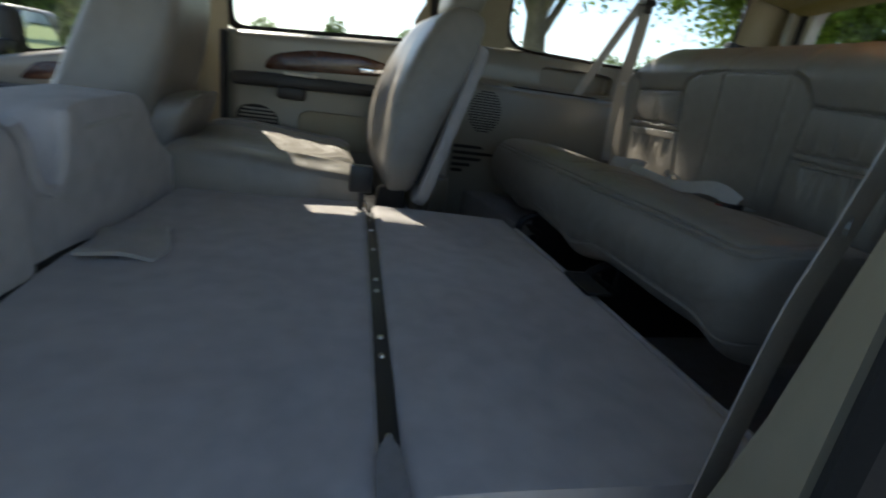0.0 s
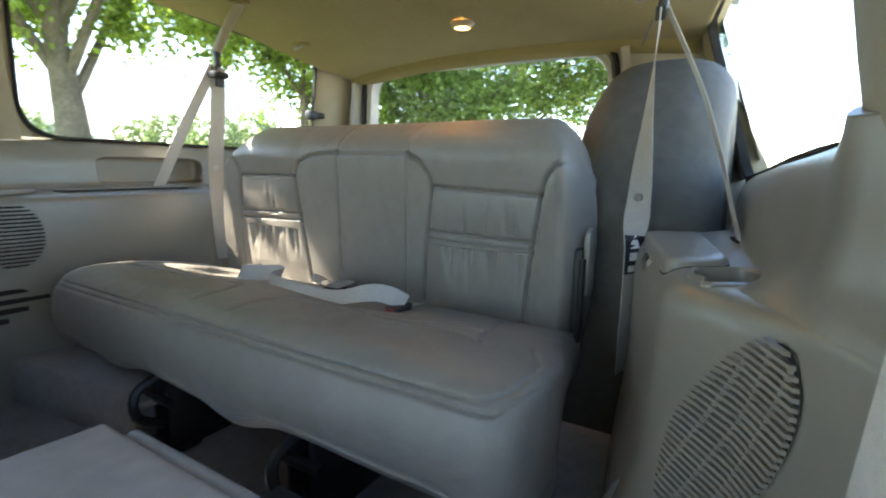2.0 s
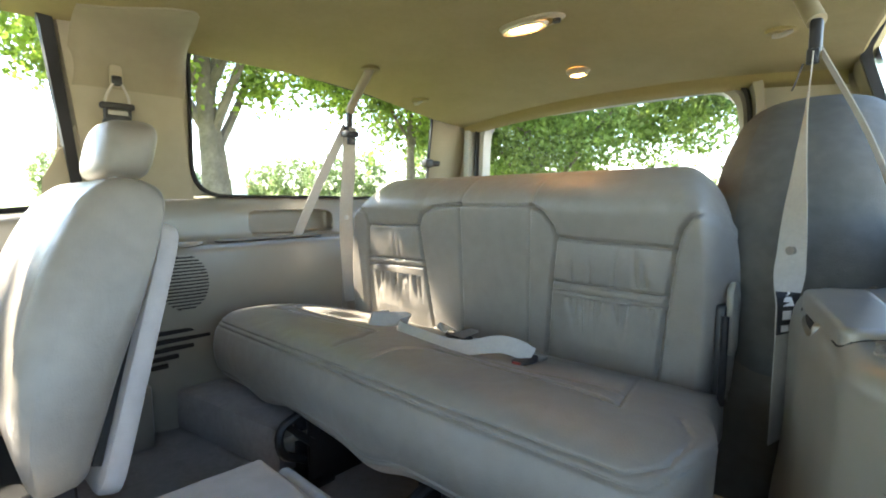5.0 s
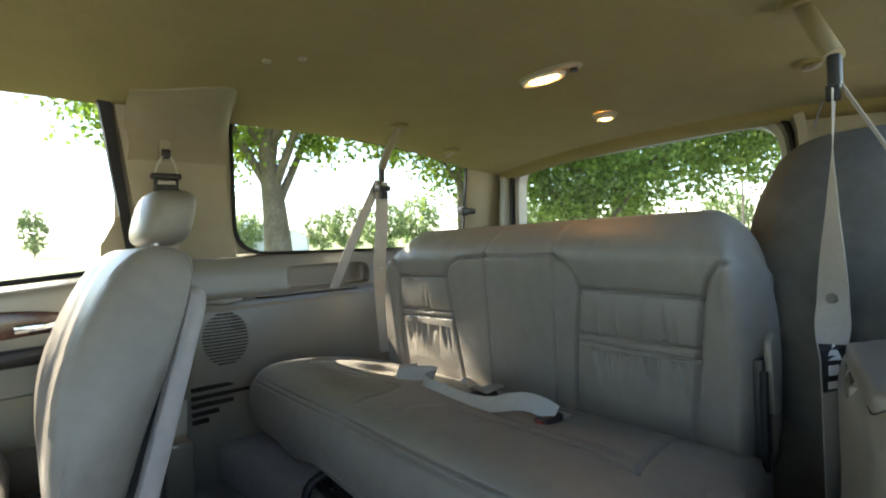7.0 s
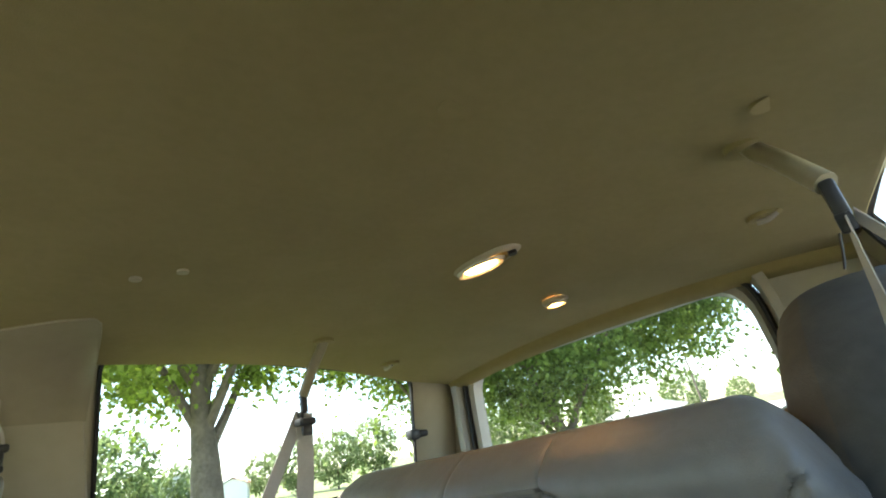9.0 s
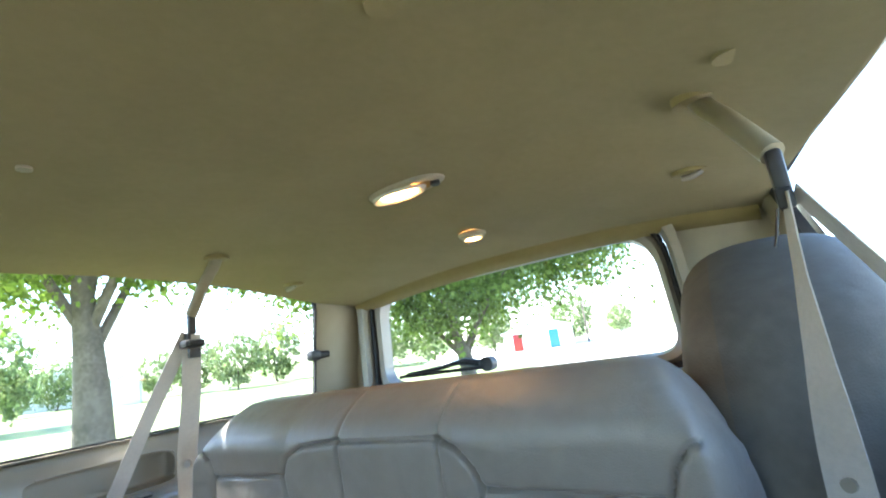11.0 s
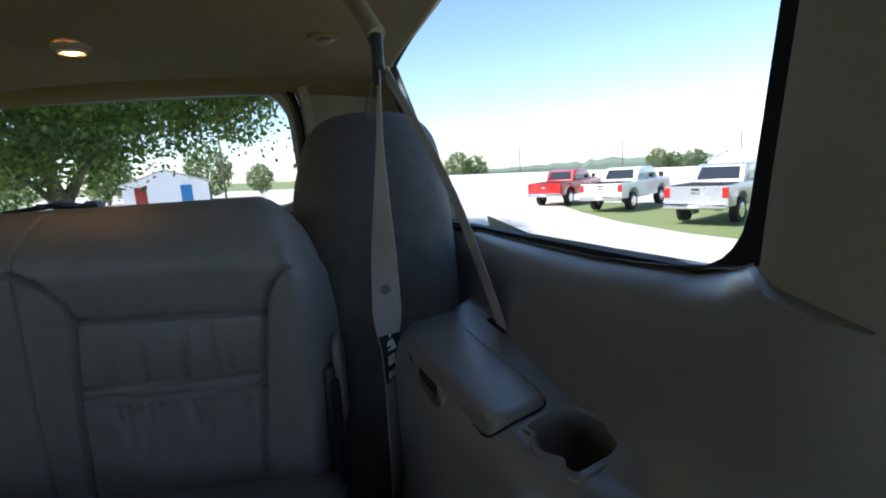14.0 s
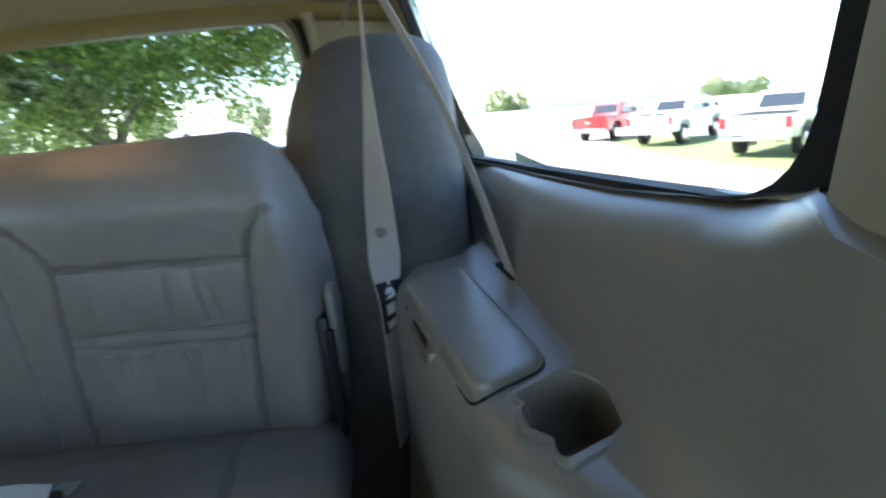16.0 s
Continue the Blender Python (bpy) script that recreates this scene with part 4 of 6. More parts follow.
part("tongue", plate([(p.x, p.y, 1.046) for p in rounded([(0.835, -0.066), (0.905, -0.056), (0.910, -0.026), (0.840, -0.020)], 0.006, 3)], (0.0, 0, 0.002)), M_METAL, buckle)
b2 = part("buckle", box(0.815, 0.875, -0.241, -0.209, 1.020, 1.036, 0.006, 3), M_BLACK, lap, "black buckle")
part("release_button", box(0.811, 0.817, -0.234, -0.216, 1.024, 1.033, 0.002), M_RED, b2, "red release button")
part("tongue", box(0.868, 0.892, -0.250, -0.220, 1.026, 1.030), M_METAL, b2)


# ---- shoulder belts of the third row ----
def shoulder_belt(s):
    ax, ay = (1.142, -0.588) if s < 0 else (1.115, 0.588)
    az = crown(ax, ay)
    b = thing("shoulder_belt", (ax, ay, az), "pale shoulder belt hanging from the headliner over the bench" if s < 0 else "pale shoulder belt forked below its ceiling guide by the window", "seat belt", "rear shoulder belts")
    gx, gy, gz = (1.038, -0.655, 1.645) if s < 0 else (1.08, 0.665, 1.665)
    part("ceiling_sleeve", tube(spline([(ax, ay, az + 0.012), (ax, ay + s * 0.010, az - 0.014), ((ax + gx) / 2, (ay + gy) / 2, (az + gz) / 2 + 0.004), (gx, gy, gz)], 14), [0.017, 0.017, 0.017] + [0.015] * 11, 12), M_SLEEVE, b, "beige plastic sleeve")
    part("ceiling_rosette", tube([(ax, ay, az + 0.01), (ax, ay, az - 0.006)], 0.032, 18), M_LINER, b)
    ring = part("guide", box(gx - 0.010, gx + 0.010, gy - 0.009, gy + 0.009, gz - 0.05, gz + 0.004, 0.005), M_BLACK, b, "black belt guide")
    part("guide_clip", box(gx - 0.017, gx - 0.006, gy - 0.008, gy + 0.010, gz - 0.070, gz - 0.045, 0.003), M_BLACK, ring)
    if s < 0:
        pts = spline([(gx - 0.01, gy, gz - 0.05), (1.042, -0.648, 1.50), (1.060, -0.640, 1.35), (1.066, -0.637, 1.265), (1.056, -0.635, 1.15), (1.066, -0.632, 1.02), (1.085, -0.628, 0.90)], 60)
        turn = [0.12 + 1.4 * lerp(p.z, [(1.20, 1.0), (1.28, 0.78), (1.40, 0.32), (1.5, 0.06), (1.62, -0.05)]) + lerp(p.z, [(0.9, 1.25), (1.1, 1.2), (1.17, 1.08), (1.25, 0.0)]) for p in pts]
        acr = [Vector((math.cos(a), math.sin(a), 0)) for a in turn]
        part("strap", ribbon(pts, acr, 0.047), M_BELT, b)
        part("strap_return", ribbon(spline([(gx, gy - 0.01, gz - 0.05), (1.01, -0.745, 1.42), (0.995, -0.812, 1.200)], 16), (0.98, 0.17, 0), 0.044), M_BELT, b)
        part("strap_button", tube([(1.066, -0.638, 1.265), (1.060, -0.635, 1.265)], 0.008, 10), M_TRIM, b)
        part("guide_tag", ribbon(spline([(gx - 0.025, gy + 0.012, gz - 0.07), (gx - 0.03, gy + 0.02, gz - 0.10), (gx - 0.032, gy + 0.024, gz - 0.112)], 8), (1, 0.6, 0), 0.004), M_BLACK, b, "thin black cord end")
        on = [k for k, p in enumerate(pts) if 1.105 < p.z < 1.20]
        tag = part("warning_label", ribbon([pts[k] for k in on], [acr[k] for k in on], 0.044, 0.0045), M_BLACK, b, "black warning label", smooth=False)

        def mark(name, z0, z1, a, c):
            """A printed shape on both faces of the label, a wide below and c wide above."""
            k = min(on, key=lambda q: abs(pts[q].z - (z0 + z1) / 2))
            d, s_ = (pts[k - 1] - pts[k + 1]).normalized(), acr[k]
            n = d.cross(s_).normalized()
            m = pts[k]
            o = [m + s_ * u + d * (v - m.z) for u, v in ((-a, z0), (a, z0), (c, z1), (-c, z1))]
            part(name, plate([p - n * 0.0034 for p in o], n * 0.0068), M_WHITE, tag, smooth=False)
        mark("label_triangle", 1.166, 1.192, 0.014, 0.001)
        mark("label_bar", 1.142, 1.158, 0.010, 0.010)
        mark("label_bar", 1.120, 1.132, 0.012, 0.012)
    else:
        part("strap", ribbon(spline([(gx, gy, gz - 0.05), (1.068, 0.663, 1.45), (1.048, 0.658, 1.30), (1.052, 0.656, 1.10), (1.06, 0.655, 1.0)], 24), (0.81, -0.59, 0), 0.045), M_BELT, b)
        part("strap_return", ribbon(spline([(gx - 0.005, gy + 0.01, gz - 0.045), (1.01, 0.75, 1.43), (0.945, 0.815, 1.232)], 16), (1, 0.2, 0), 0.045), M_BELT, b)
        part("strap_button", tube([(1.048, 0.653, 1.30), (1.040, 0.646, 1.30)], 0.008, 10), M_METAL, b)
        ad = part("adjuster", box(gx - 0.03, gx + 0.022, gy - 0.025, gy + 0.012, gz - 0.085, gz - 0.065, 0.004), M_BLACK, b, "black adjuster")
        part("adjuster_bar", box(gx - 0.026, gx + 0.018, gy - 0.03, gy - 0.024, gz - 0.082, gz - 0.068, 0.002), M_DARKMETAL, ad)
        part("adjuster_tab", box(gx - 0.02, gx + 0.012, gy - 0.02, gy - 0.008, gz - 0.112, gz - 0.086, 0.003), M_BLACK, ad)


shoulder_belt(-1)
shoulder_belt(1)

# ---- spare wheel in its cover ----
def wheel_cover():
    R, r = 0.412, 0.11
    cy, half = -0.620, 0.152
    prof = []
    for k in range(40):
        a = 2 * math.pi * k / 40
        c, s_ = math.cos(a), math.sin(a)
        prof.append((math.copysign(abs(c) ** 0.72, c) * half, R - r + math.copysign(abs(s_) ** 0.85, s_) * r))
    rows = []
    for i in range(72):
        a = 2 * math.pi * i / 72
        wob = 1 + 0.008 * math.sin(5 * a + 1) + 0.006 * math.sin(11 * a)
        rows.append([(1.505 + math.cos(a) * q[1] * wob, cy + q[0], 1.182 + math.sin(a) * q[1] * wob) for q in prof])
    bm = grid(rows, closed_u=True, closed_v=True)
    for f in bm.faces:
        f.material_index = 1 if f.calc_center_median().y > cy + half * 0.62 else 0
    return bm


spare = thing("spare_wheel", (1.50, -0.62, FLOOR_Z), "upright spare wheel in a grey vinyl cover beside the bench", "spare wheel")
part("cover", wheel_cover(), [M_COVER, M_COVERSIDE], spare)
part("skirt", plate([(1.125, -0.755, 1.205), (1.125, -0.49, 1.205), (1.135, -0.49, 0.72), (1.135, -0.755, 0.72)], (0.02, 0, 0), 0.008), M_COVERSIDE, spare, "dark brown cover skirt")
part("hub", tube([(1.50, -0.765, 1.155), (1.50, -0.482, 1.155)], 0.27, 30), M_COVERSIDE, spare)


# ---- shelf fittings ----
def shelf_lid(s):
    h = shelf_z(s)
    if s < 0:
        pts = [(0.995, -0.662), (0.714, -0.735), (0.752, -0.806), (1.043, -0.748)]
    else:
        pts = [(0.66, 0.785), (1.03, 0.778), (1.03, 0.835), (0.66, 0.842)]
    t = thing("shelf_lid", (pts[0][0], pts[0][1], h), "beige padded lid of the side shelf compartment", "lid", "shelf lids")
    o = rounded(pts, 0.025, 5)
    low = 0.026 if s < 0 else 0.008
    part("lid", plate([(p.x, p.y, h - low) for p in o], (0, 0, low + (0.011 if s < 0 else 0.005)), 0.008 if s < 0 else 0.005, 3), M_TRIM, t)
    c = sum((Vector(p) for p in pts), Vector((0, 0))) / 4
    rows = []
    for grow, dz in ((0.0026, -0.012), (0.0026, 0.0018), (-0.004, 0.0018)):
        ring = [p + (p - c).normalized() * grow for p in o]
        rows.append([(p.x, p.y, h + dz + (shelf_drop(-p.y - inner(s, p.x)) if s < 0 else 0)) for p in ring])
    part("gap", grid(rows, closed_v=True), M_DARK, t, smooth=False)


shelf_lid(-1)
shelf_lid(1)
left_trim, right_trim = bpy.data.objects["wall_left"], bpy.data.objects["wall_right"]
cup = rounded([(0.710, -0.768), (0.741, -0.816), (0.722, -0.833), (0.697, -0.842), (0.660, -0.838), (0.635, -0.788), (0.646, -0.782), (0.655, -0.786), (0.671, -0.769), (0.691, -0.770), (0.697, -0.775)], [0.006, 0.012, 0.012, 0.015, 0.010, 0.010, 0.006, 0.006, 0.012, 0.006, 0.006], 3)
pot = thing("cup_holder", (0.675, -0.82, 1.13), "beige cup holder recess with a raised rim in the side shelf", "cup holder")
cc = Vector((0.688, -0.804))
rows = []
for k, (grow, z) in enumerate(((1.20, 1.188), (1.20, 1.1995), (1.185, 1.2032), (1.06, 1.2042), (1.01, 1.2012), (0.95, 1.17), (0.88, 1.14), (0.85, 1.136), (0.02, 1.136))):
    ring = [cc + (p - cc) * grow + Vector((0, -0.25 * max(0, 1.2 - z))) for p in cup]
    rows.append([(p.x, p.y, z + (shelf_drop(-p.y - inner(-1, p.x)) if k < 5 else 0)) for p in ring])
part("cup", grid(rows, closed_v=True), M_TRIM, pot)
cut(left_trim, plate([(*(cc + (p - cc) * 1.05), 1.10) for p in cup], (0, 0, 0.108)))
part("slot", plate([(p.x, p.y, 1.199) for p in rounded([(1.055, -0.812), (0.972, -0.826), (0.970, -0.808), (1.052, -0.795)], 0.008, 3)], (0, 0, 0.006)), M_DARK, pot)
cup2 = thing("cup_holder", (0.55, 0.80, shelf_z(1)), "beige round cup holder in the side shelf", "cup holder")
part("cup", grid([[(0.555 + math.cos(a) * r, 0.80 + math.sin(a) * r * 0.55, z) for a in np.linspace(0, 2 * math.pi, 28, endpoint=False)] for r, z in ((0.058, 1.231), (0.055, 1.238), (0.047, 1.238), (0.044, 1.20), (0.04, 1.16), (0.002, 1.16))], closed_v=True), M_TRIM, cup2)
pocket = thing("side_pocket", (0.85, 0.845, 1.25), "shallow oval recess above the passenger side shelf", "recess")
cut(right_trim, pad(0.945, 0.842, 1.286, 0.165, 0.040, 0.042, 0.3, 20))
part("recess_lip", tube(spline([(0.80, 0.8315, 1.3285), (0.95, 0.8275, 1.330), (1.07, 0.8255, 1.328), (1.102, 0.825, 1.312), (1.108, 0.8245, 1.286), (1.102, 0.8245, 1.258)], 24), 0.003, 6), M_TRIM, pocket)
latch = thing("lid_latch", (0.89, -0.70, 1.16), "small finger recess with a catch under the shelf lid", "latch")
cut(left_trim, pad(0.875, -0.677, 1.188, 0.062, 0.034, 0.022, 0.5, 12, shear=-0.22))
part("catch", box(0.825, 0.865, -0.722, -0.695, 1.165, 1.187, 0.004), M_TRIM, latch)



def speaker(s, cx, cz, rx, rz, slope, label):
    """A slotted loudspeaker grille following the side panel."""
    t = thing("speaker_grille", (cx, s * inner(s, cx), cz - rz), label, "speaker grille", "wall speakers")
    n = 31 if s < 0 else 17

    def at(x, z, d):
        yi = face_y(s, x, z)
        return (x, s * (yi - d), z)
    rows = []
    for r in np.linspace(0.02, 1, 8):
        rows.append([at(cx + math.cos(a) * rx * r + slope * math.sin(a) * rz * r, cz + math.sin(a) * rz * r, 0.003) for a in np.linspace(0, 2 * math.pi, 40, endpoint=False)])
    part("backing", grid(rows, closed_v=True), M_DARK, t)
    for k in range(n):
        f = -0.97 + 1.94 * k / (n - 1)
        z = cz + f * rz
        half = rx * math.sqrt(1 - f * f) * 1.0
        xs = np.linspace(-half, half, 10)
        wz = rz * 0.97 / n * 0.52
        rows = []
        for dx in xs:
            x = cx + dx + slope * f * rz
            zz = z + (dx * 0.18 if s < 0 else 0)
            rows.append([at(x, zz - wz, 0.004), at(x, zz - wz, 0.009), at(x, zz + wz, 0.009), at(x, zz + wz, 0.004)])
        part("slat", grid(rows, closed_v=True, caps=True), M_TRIM, t, smooth=False)
    if s < 0:
        for f in (-0.42, 0.08, 0.58):
            rows = []
            for q in np.linspace(-0.95, 0.95, 12) * math.sqrt(1 - f * f):
                x, z = cx + f * rx + slope * q * rz, cz + q * rz
                rows.append([at(x - 0.0008, z, 0.004), at(x - 0.0008, z, 0.0075), at(x + 0.0008, z, 0.0075), at(x + 0.0008, z, 0.004)])
            part("rib", grid(rows, closed_v=True, caps=True), M_TRIM, t, smooth=False)


speaker(-1, 0.555, 1.066, 0.041, 0.117, -0.32, "oval slotted speaker grille in the driver side panel")
speaker(1, 0.537, 1.123, 0.065, 0.082, 0.0, "round slotted speaker grille in the passenger side panel")
ribs = thing("moulded_ribs", (0.70, -0.70, 0.69), "upright moulded ribs low in the driver side panel", "trim ribs")
for xt, zt in ((0.700, 0.920), (0.672, 0.885), (0.648, 0.845)):
    part("rib", tube([(xt + 0.2 * (zt - z), -(face_y(-1, xt + 0.2 * (zt - z), z) + d), z) for z, d in zip(np.linspace(zt, 0.69, 9), (0.006, 0.001, -0.001, -0.002, -0.002, -0.002, -0.002, -0.002, -0.002))], [0.004] + [0.006] * 8, 8), M_TRIM, ribs)
vent = thing("air_vent", (0.50, 0.745, 0.90), "black horizontal vent slots in the passenger side panel", "vent")
for k, (z, xe) in enumerate(((0.982, 0.617), (0.957, 0.602), (0.933, 0.553), (0.909, 0.510), (0.886, 0.480))):
    y = inner(1, 0.5) + 0.004
    part("slot", box(0.435, xe, y - 0.003, y + 0.01, z - 0.006, z + 0.006, 0.002), M_DARK, vent)
vent2 = thing("air_vent", (0.45, -0.86, 0.78), "moulded vent slots low in the driver side panel", "vent")
for k in range(5):
    x = 0.44 + 0.03 * k
    part("slot", tube(spline([(x, -(inner(-1, x) + 0.03), 0.79), (x + 0.01, -(inner(-1, x) + 0.022), 0.84), (x + 0.03, -(inner(-1, x + 0.03) + 0.014), 0.90)], 8), 0.005, 6), M_DARK, vent2)

# wheel box beside the passenger wall
wb = thing("wheel_box", (0.68, 0.45, FLOOR_Z), "carpeted storage box under the end of the bench", "storage box")
part("body", plate([(0.60, 0.80, FLOOR_Z), (0.665, 0.33, FLOOR_Z), (1.0, 0.33, FLOOR_Z), (1.0, 0.80, FLOOR_Z)], (0, 0, 0.115), 0.012), M_FLOOR, wb)
part("step", plate([(0.503, 0.80, FLOOR_Z), (0.572, 0.305, FLOOR_Z), (0.70, 0.32, FLOOR_Z), (0.635, 0.80, FLOOR_Z)], (0, 0, 0.122), 0.012), M_CARPETDARK, wb)
part("tab", box(0.56, 0.63, 0.262, 0.31, 0.78, 0.80, 0.006), M_TRIM, wb, "pale plastic tab")

# ---- ceiling fittings ----
def dome_lamp(x, y, long, label, on=True):
    z = crown(x, y)
    t = thing("dome_lamp", (x, y, z - 0.012), label, "ceiling lamp", "ceiling lamps")
    ry, rx = (0.105, 0.038) if long else (0.042, 0.033)
    o = []
    for r, d in ((1.0, 0.0), (0.96, 0.009), (0.80, 0.014), (0.72, 0.012)):
        o.append([(x + math.cos(a) * rx * r, y + math.copysign(abs(math.sin(a)) ** (0.7 if long else 1), math.sin(a)) * ry * r, crown(x, y) - d + 0.003) for a in np.linspace(0, 2 * math.pi, 40, endpoint=False)])
    part("bezel", grid(o, closed_v=True), M_PILLAR, t)
    ly = y + (0.022 if long else 0)
    lr = (0.050, 0.023) if long else (0.021, 0.018)
    o = [[(x + math.cos(a) * lr[1] * r, ly + math.sin(a) * lr[0] * r, z - d) for a in np.linspace(0, 2 * math.pi, 28, endpoint=False)] for r, d in ((1.0, 0.008), (0.9, 0.014), (0.5, 0.018), (0.02, 0.019))]
    part("lens", grid(o, closed_v=True), M_LAMP, t, "glowing warm lens")
    part("lens_seat", grid([[(x + math.cos(a) * q * lr[1], ly + math.sin(a) * q * lr[0], z - d) for a in np.linspace(0, 2 * math.pi, 28, endpoint=False)] for q, d in ((1.5, 0.009), (1.38, 0.017), (1.15, 0.014), (1.0, 0.006))], closed_v=True), M_LENSOFF, t)
    if long:
        part("switch", tube([(x, y - 0.078, z - 0.008), (x, y - 0.078, z - 0.018)], 0.011, 14), M_BLACK, t, "round black switch")


dome_lamp(1.205, 0.0, True, "long lit dome lamp with a round black switch on the headliner")
dome_lamp(1.562, 0.045, False, "small lit dome lamp near the rear gate")
for x, y in ((1.475, -0.54), (1.43, 0.665)):
    z = crown(x, y)
    t = thing("coat_hook", (x, y, z - 0.02), "beige folding hook on the headliner", "hook", "headliner hooks")
    part("base", grid([[(x + math.cos(a) * 0.030 * r, y + math.sin(a) * 0.040 * r, crown(x, y) - d + 0.004) for a in np.linspace(0, 2 * math.pi, 24, endpoint=False)] for r, d in ((1.0, 0.0), (0.95, 0.008), (0.6, 0.010), (0.02, 0.010))], closed_v=True), M_LINER, t)
    part("tongue", tube(spline([(x - 0.01, y - 0.02, z - 0.006), (x - 0.012, y, z - 0.014), (x - 0.01, y + 0.02, z - 0.012)], 8), 0.006, 8), M_TRIM, t)
for x, y in ((0.717, -0.35), (1.02, -0.641)):
    z = crown(x, y)
    solo("liner_button", tube([(x, y, z + 0.004), (x, y, z - 0.0014)], 0.020, 20), M_LINER, "flat cloth covered button on the headliner", "button", group="headliner buttons")
for x, y in ((0.545, 0.345), (0.612, 0.292)):
    solo("screw_cover", tube([(x, y, crown(x, y) + 0.004), (x, y, crown(x, y) - 0.004)], 0.011, 14), M_PILLAR, "small round screw cover on the headliner", "screw cover", group="screw covers")
# latch of the quarter window, on its rear edge
lt = thing("window_latch", (1.64, 0.835, 1.52), "black pop-out latch of the rear side window", "latch")
part("latch_body", box(1.615, 1.665, 0.815, 0.855, 1.505, 1.545, 0.012), M_BLACK, lt)
part("latch_knob", tube([(1.66, 0.835, 1.525), (1.70, 0.82, 1.525)], [0.016, 0.012], 12), M_BLACK, lt)
# ---- second row ----
seat = thing("captain_chair", (0.0, 0.45, FLOOR_Z), "upright beige leather second-row seat with head restraint", "car seat")
# backrest: side outline carried across with rounded edges
outline = [(0.085, 0.93), (0.074, 1.00), (0.08, 1.10), (0.108, 1.21), (0.155, 1.32), (0.20, 1.385), (0.245, 1.405), (0.292, 1.385), (0.29, 1.33), (0.25, 1.20), (0.205, 1.08), (0.165, 0.96), (0.145, 0.915), (0.10, 0.905)]
ol = spline([(x, z, 0) for x, z in outline + outline[:1]], 90)[:-1]
mx, mz = sum(p.x for p in ol) / len(ol), sum(p.y for p in ol) / len(ol)
rows = []
for q in np.linspace(0, 1, 60):
    e = min(q, 1 - q) / 0.10
    k = 1.0 if e > 1 else math.sqrt(max(0.0, 1 - (1 - e) ** 2.2))
    k = 0.55 + 0.45 * k
    row = []
    for p in ol:
        up = max(0.0, (p.y - 0.91) / 0.5)
        y0, y1 = 0.115 + 0.09 * up ** 1.5, 0.745 - 0.05 * up ** 2
        y = y0 + (y1 - y0) * (q - 0.05 * math.sin(2 * math.pi * q) / math.pi)
        x, z = mx + 0.016 + (p.x - mx) * k * 1.12, mz + (p.y - mz) * (0.35 + 0.65 * k)
        # keep the pad on its leaning line while it narrows
        x += (p.y - mz) * (1 - k) * 0.40
        seam = 0.005 * math.exp(-((p.y - 1.215) / 0.006) ** 2) + 0.004 * math.exp(-((q - 0.09) / 0.008) ** 2)
        row.append((x + seam * (1 if p.x < mx else -1), y, z))
    rows.append(row)
part("backrest", grid(rows, closed_v=True, caps=True), M_LEATHER, seat)
bx = lambda z: 0.180 + (z - 0.93) * 0.345
part("back_panel", plate([(bx(z) + 0.006, y, z) for y, z in [(p.x, p.y) for p in rounded([(0.125, 0.885), (0.73, 0.885), (0.69, 1.325), (0.215, 1.325)], 0.05, 5)]], (0.034, 0, -0.012), 0.010), M_CARPET, seat, "carpeted hard back panel")
# dark sheet painting the shade between backrest and back panel
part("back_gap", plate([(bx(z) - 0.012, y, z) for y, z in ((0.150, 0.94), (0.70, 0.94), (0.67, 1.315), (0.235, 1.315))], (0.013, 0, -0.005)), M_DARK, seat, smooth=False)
part("head_restraint", pad(0.348, 0.575, 1.478, 0.060, 0.112, 0.070, 0.55, 24, lean=0.25, taper=0.25), M_LEATHER, seat)
for y in (0.50, 0.61):
    part("restraint_post", tube([(0.29, y, 1.37), (0.325, y, 1.43)], 0.008, 10), M_METAL, seat)
cus = [(-0.46, 0.955), (-0.47, 0.90), (-0.44, 0.845), (-0.2, 0.83), (-0.01, 0.83), (0.03, 0.89), (0.01, 0.95), (-0.10, 0.965), (-0.28, 0.985), (-0.40, 0.985)]
ol = spline([(x, z, 0) for x, z in cus + cus[:1]], 80)[:-1]
mx, mz = -0.2, 0.90
rows = []
for q in np.linspace(0, 1, 70):
    e = min(q, 1 - q) / 0.10
    k = 0.6 + 0.4 * (1.0 if e > 1 else math.sqrt(max(0.0, 1 - (1 - e) ** 2.2)))
    y = 0.085 + 0.66 * q
    row = []
    for p in ol:
        d = 0.006 * (math.exp(-((q - 0.22) / 0.012) ** 2) + math.exp(-((q - 0.78) / 0.012) ** 2)) + 0.005 * math.exp(-((p.x + 0.28) / 0.008) ** 2) * (0.22 < q < 0.78)
        d -= 0.012 * (q < 0.2 or q > 0.8) * (p.y > 0.94)
        ruck = 0.003 * math.sin(p.x * 95 + 8 * math.sin(q * 9)) * (0.24 < q < 0.76) * (p.y > 0.95) * (-0.26 < p.x < 0.0)
        row.append((mx + (p.x - mx) * (0.85 + 0.15 * k), y, mz + (p.y - mz) * k - (d - ruck if p.y > 0.93 else 0)))
    rows.append(row)
part("cushion", grid(rows, closed_v=True, caps=True), M_LEATHER, seat)
# frame and pivot blocks in near black, under-seat shade included in the colour
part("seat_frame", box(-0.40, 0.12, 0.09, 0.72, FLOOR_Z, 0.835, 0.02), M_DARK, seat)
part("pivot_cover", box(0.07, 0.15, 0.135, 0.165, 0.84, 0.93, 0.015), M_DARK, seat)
clasp = thing("belt_buckle", (0.02, 0.02, 0.90), "black seat belt buckle standing beside the folded seat", "buckle")
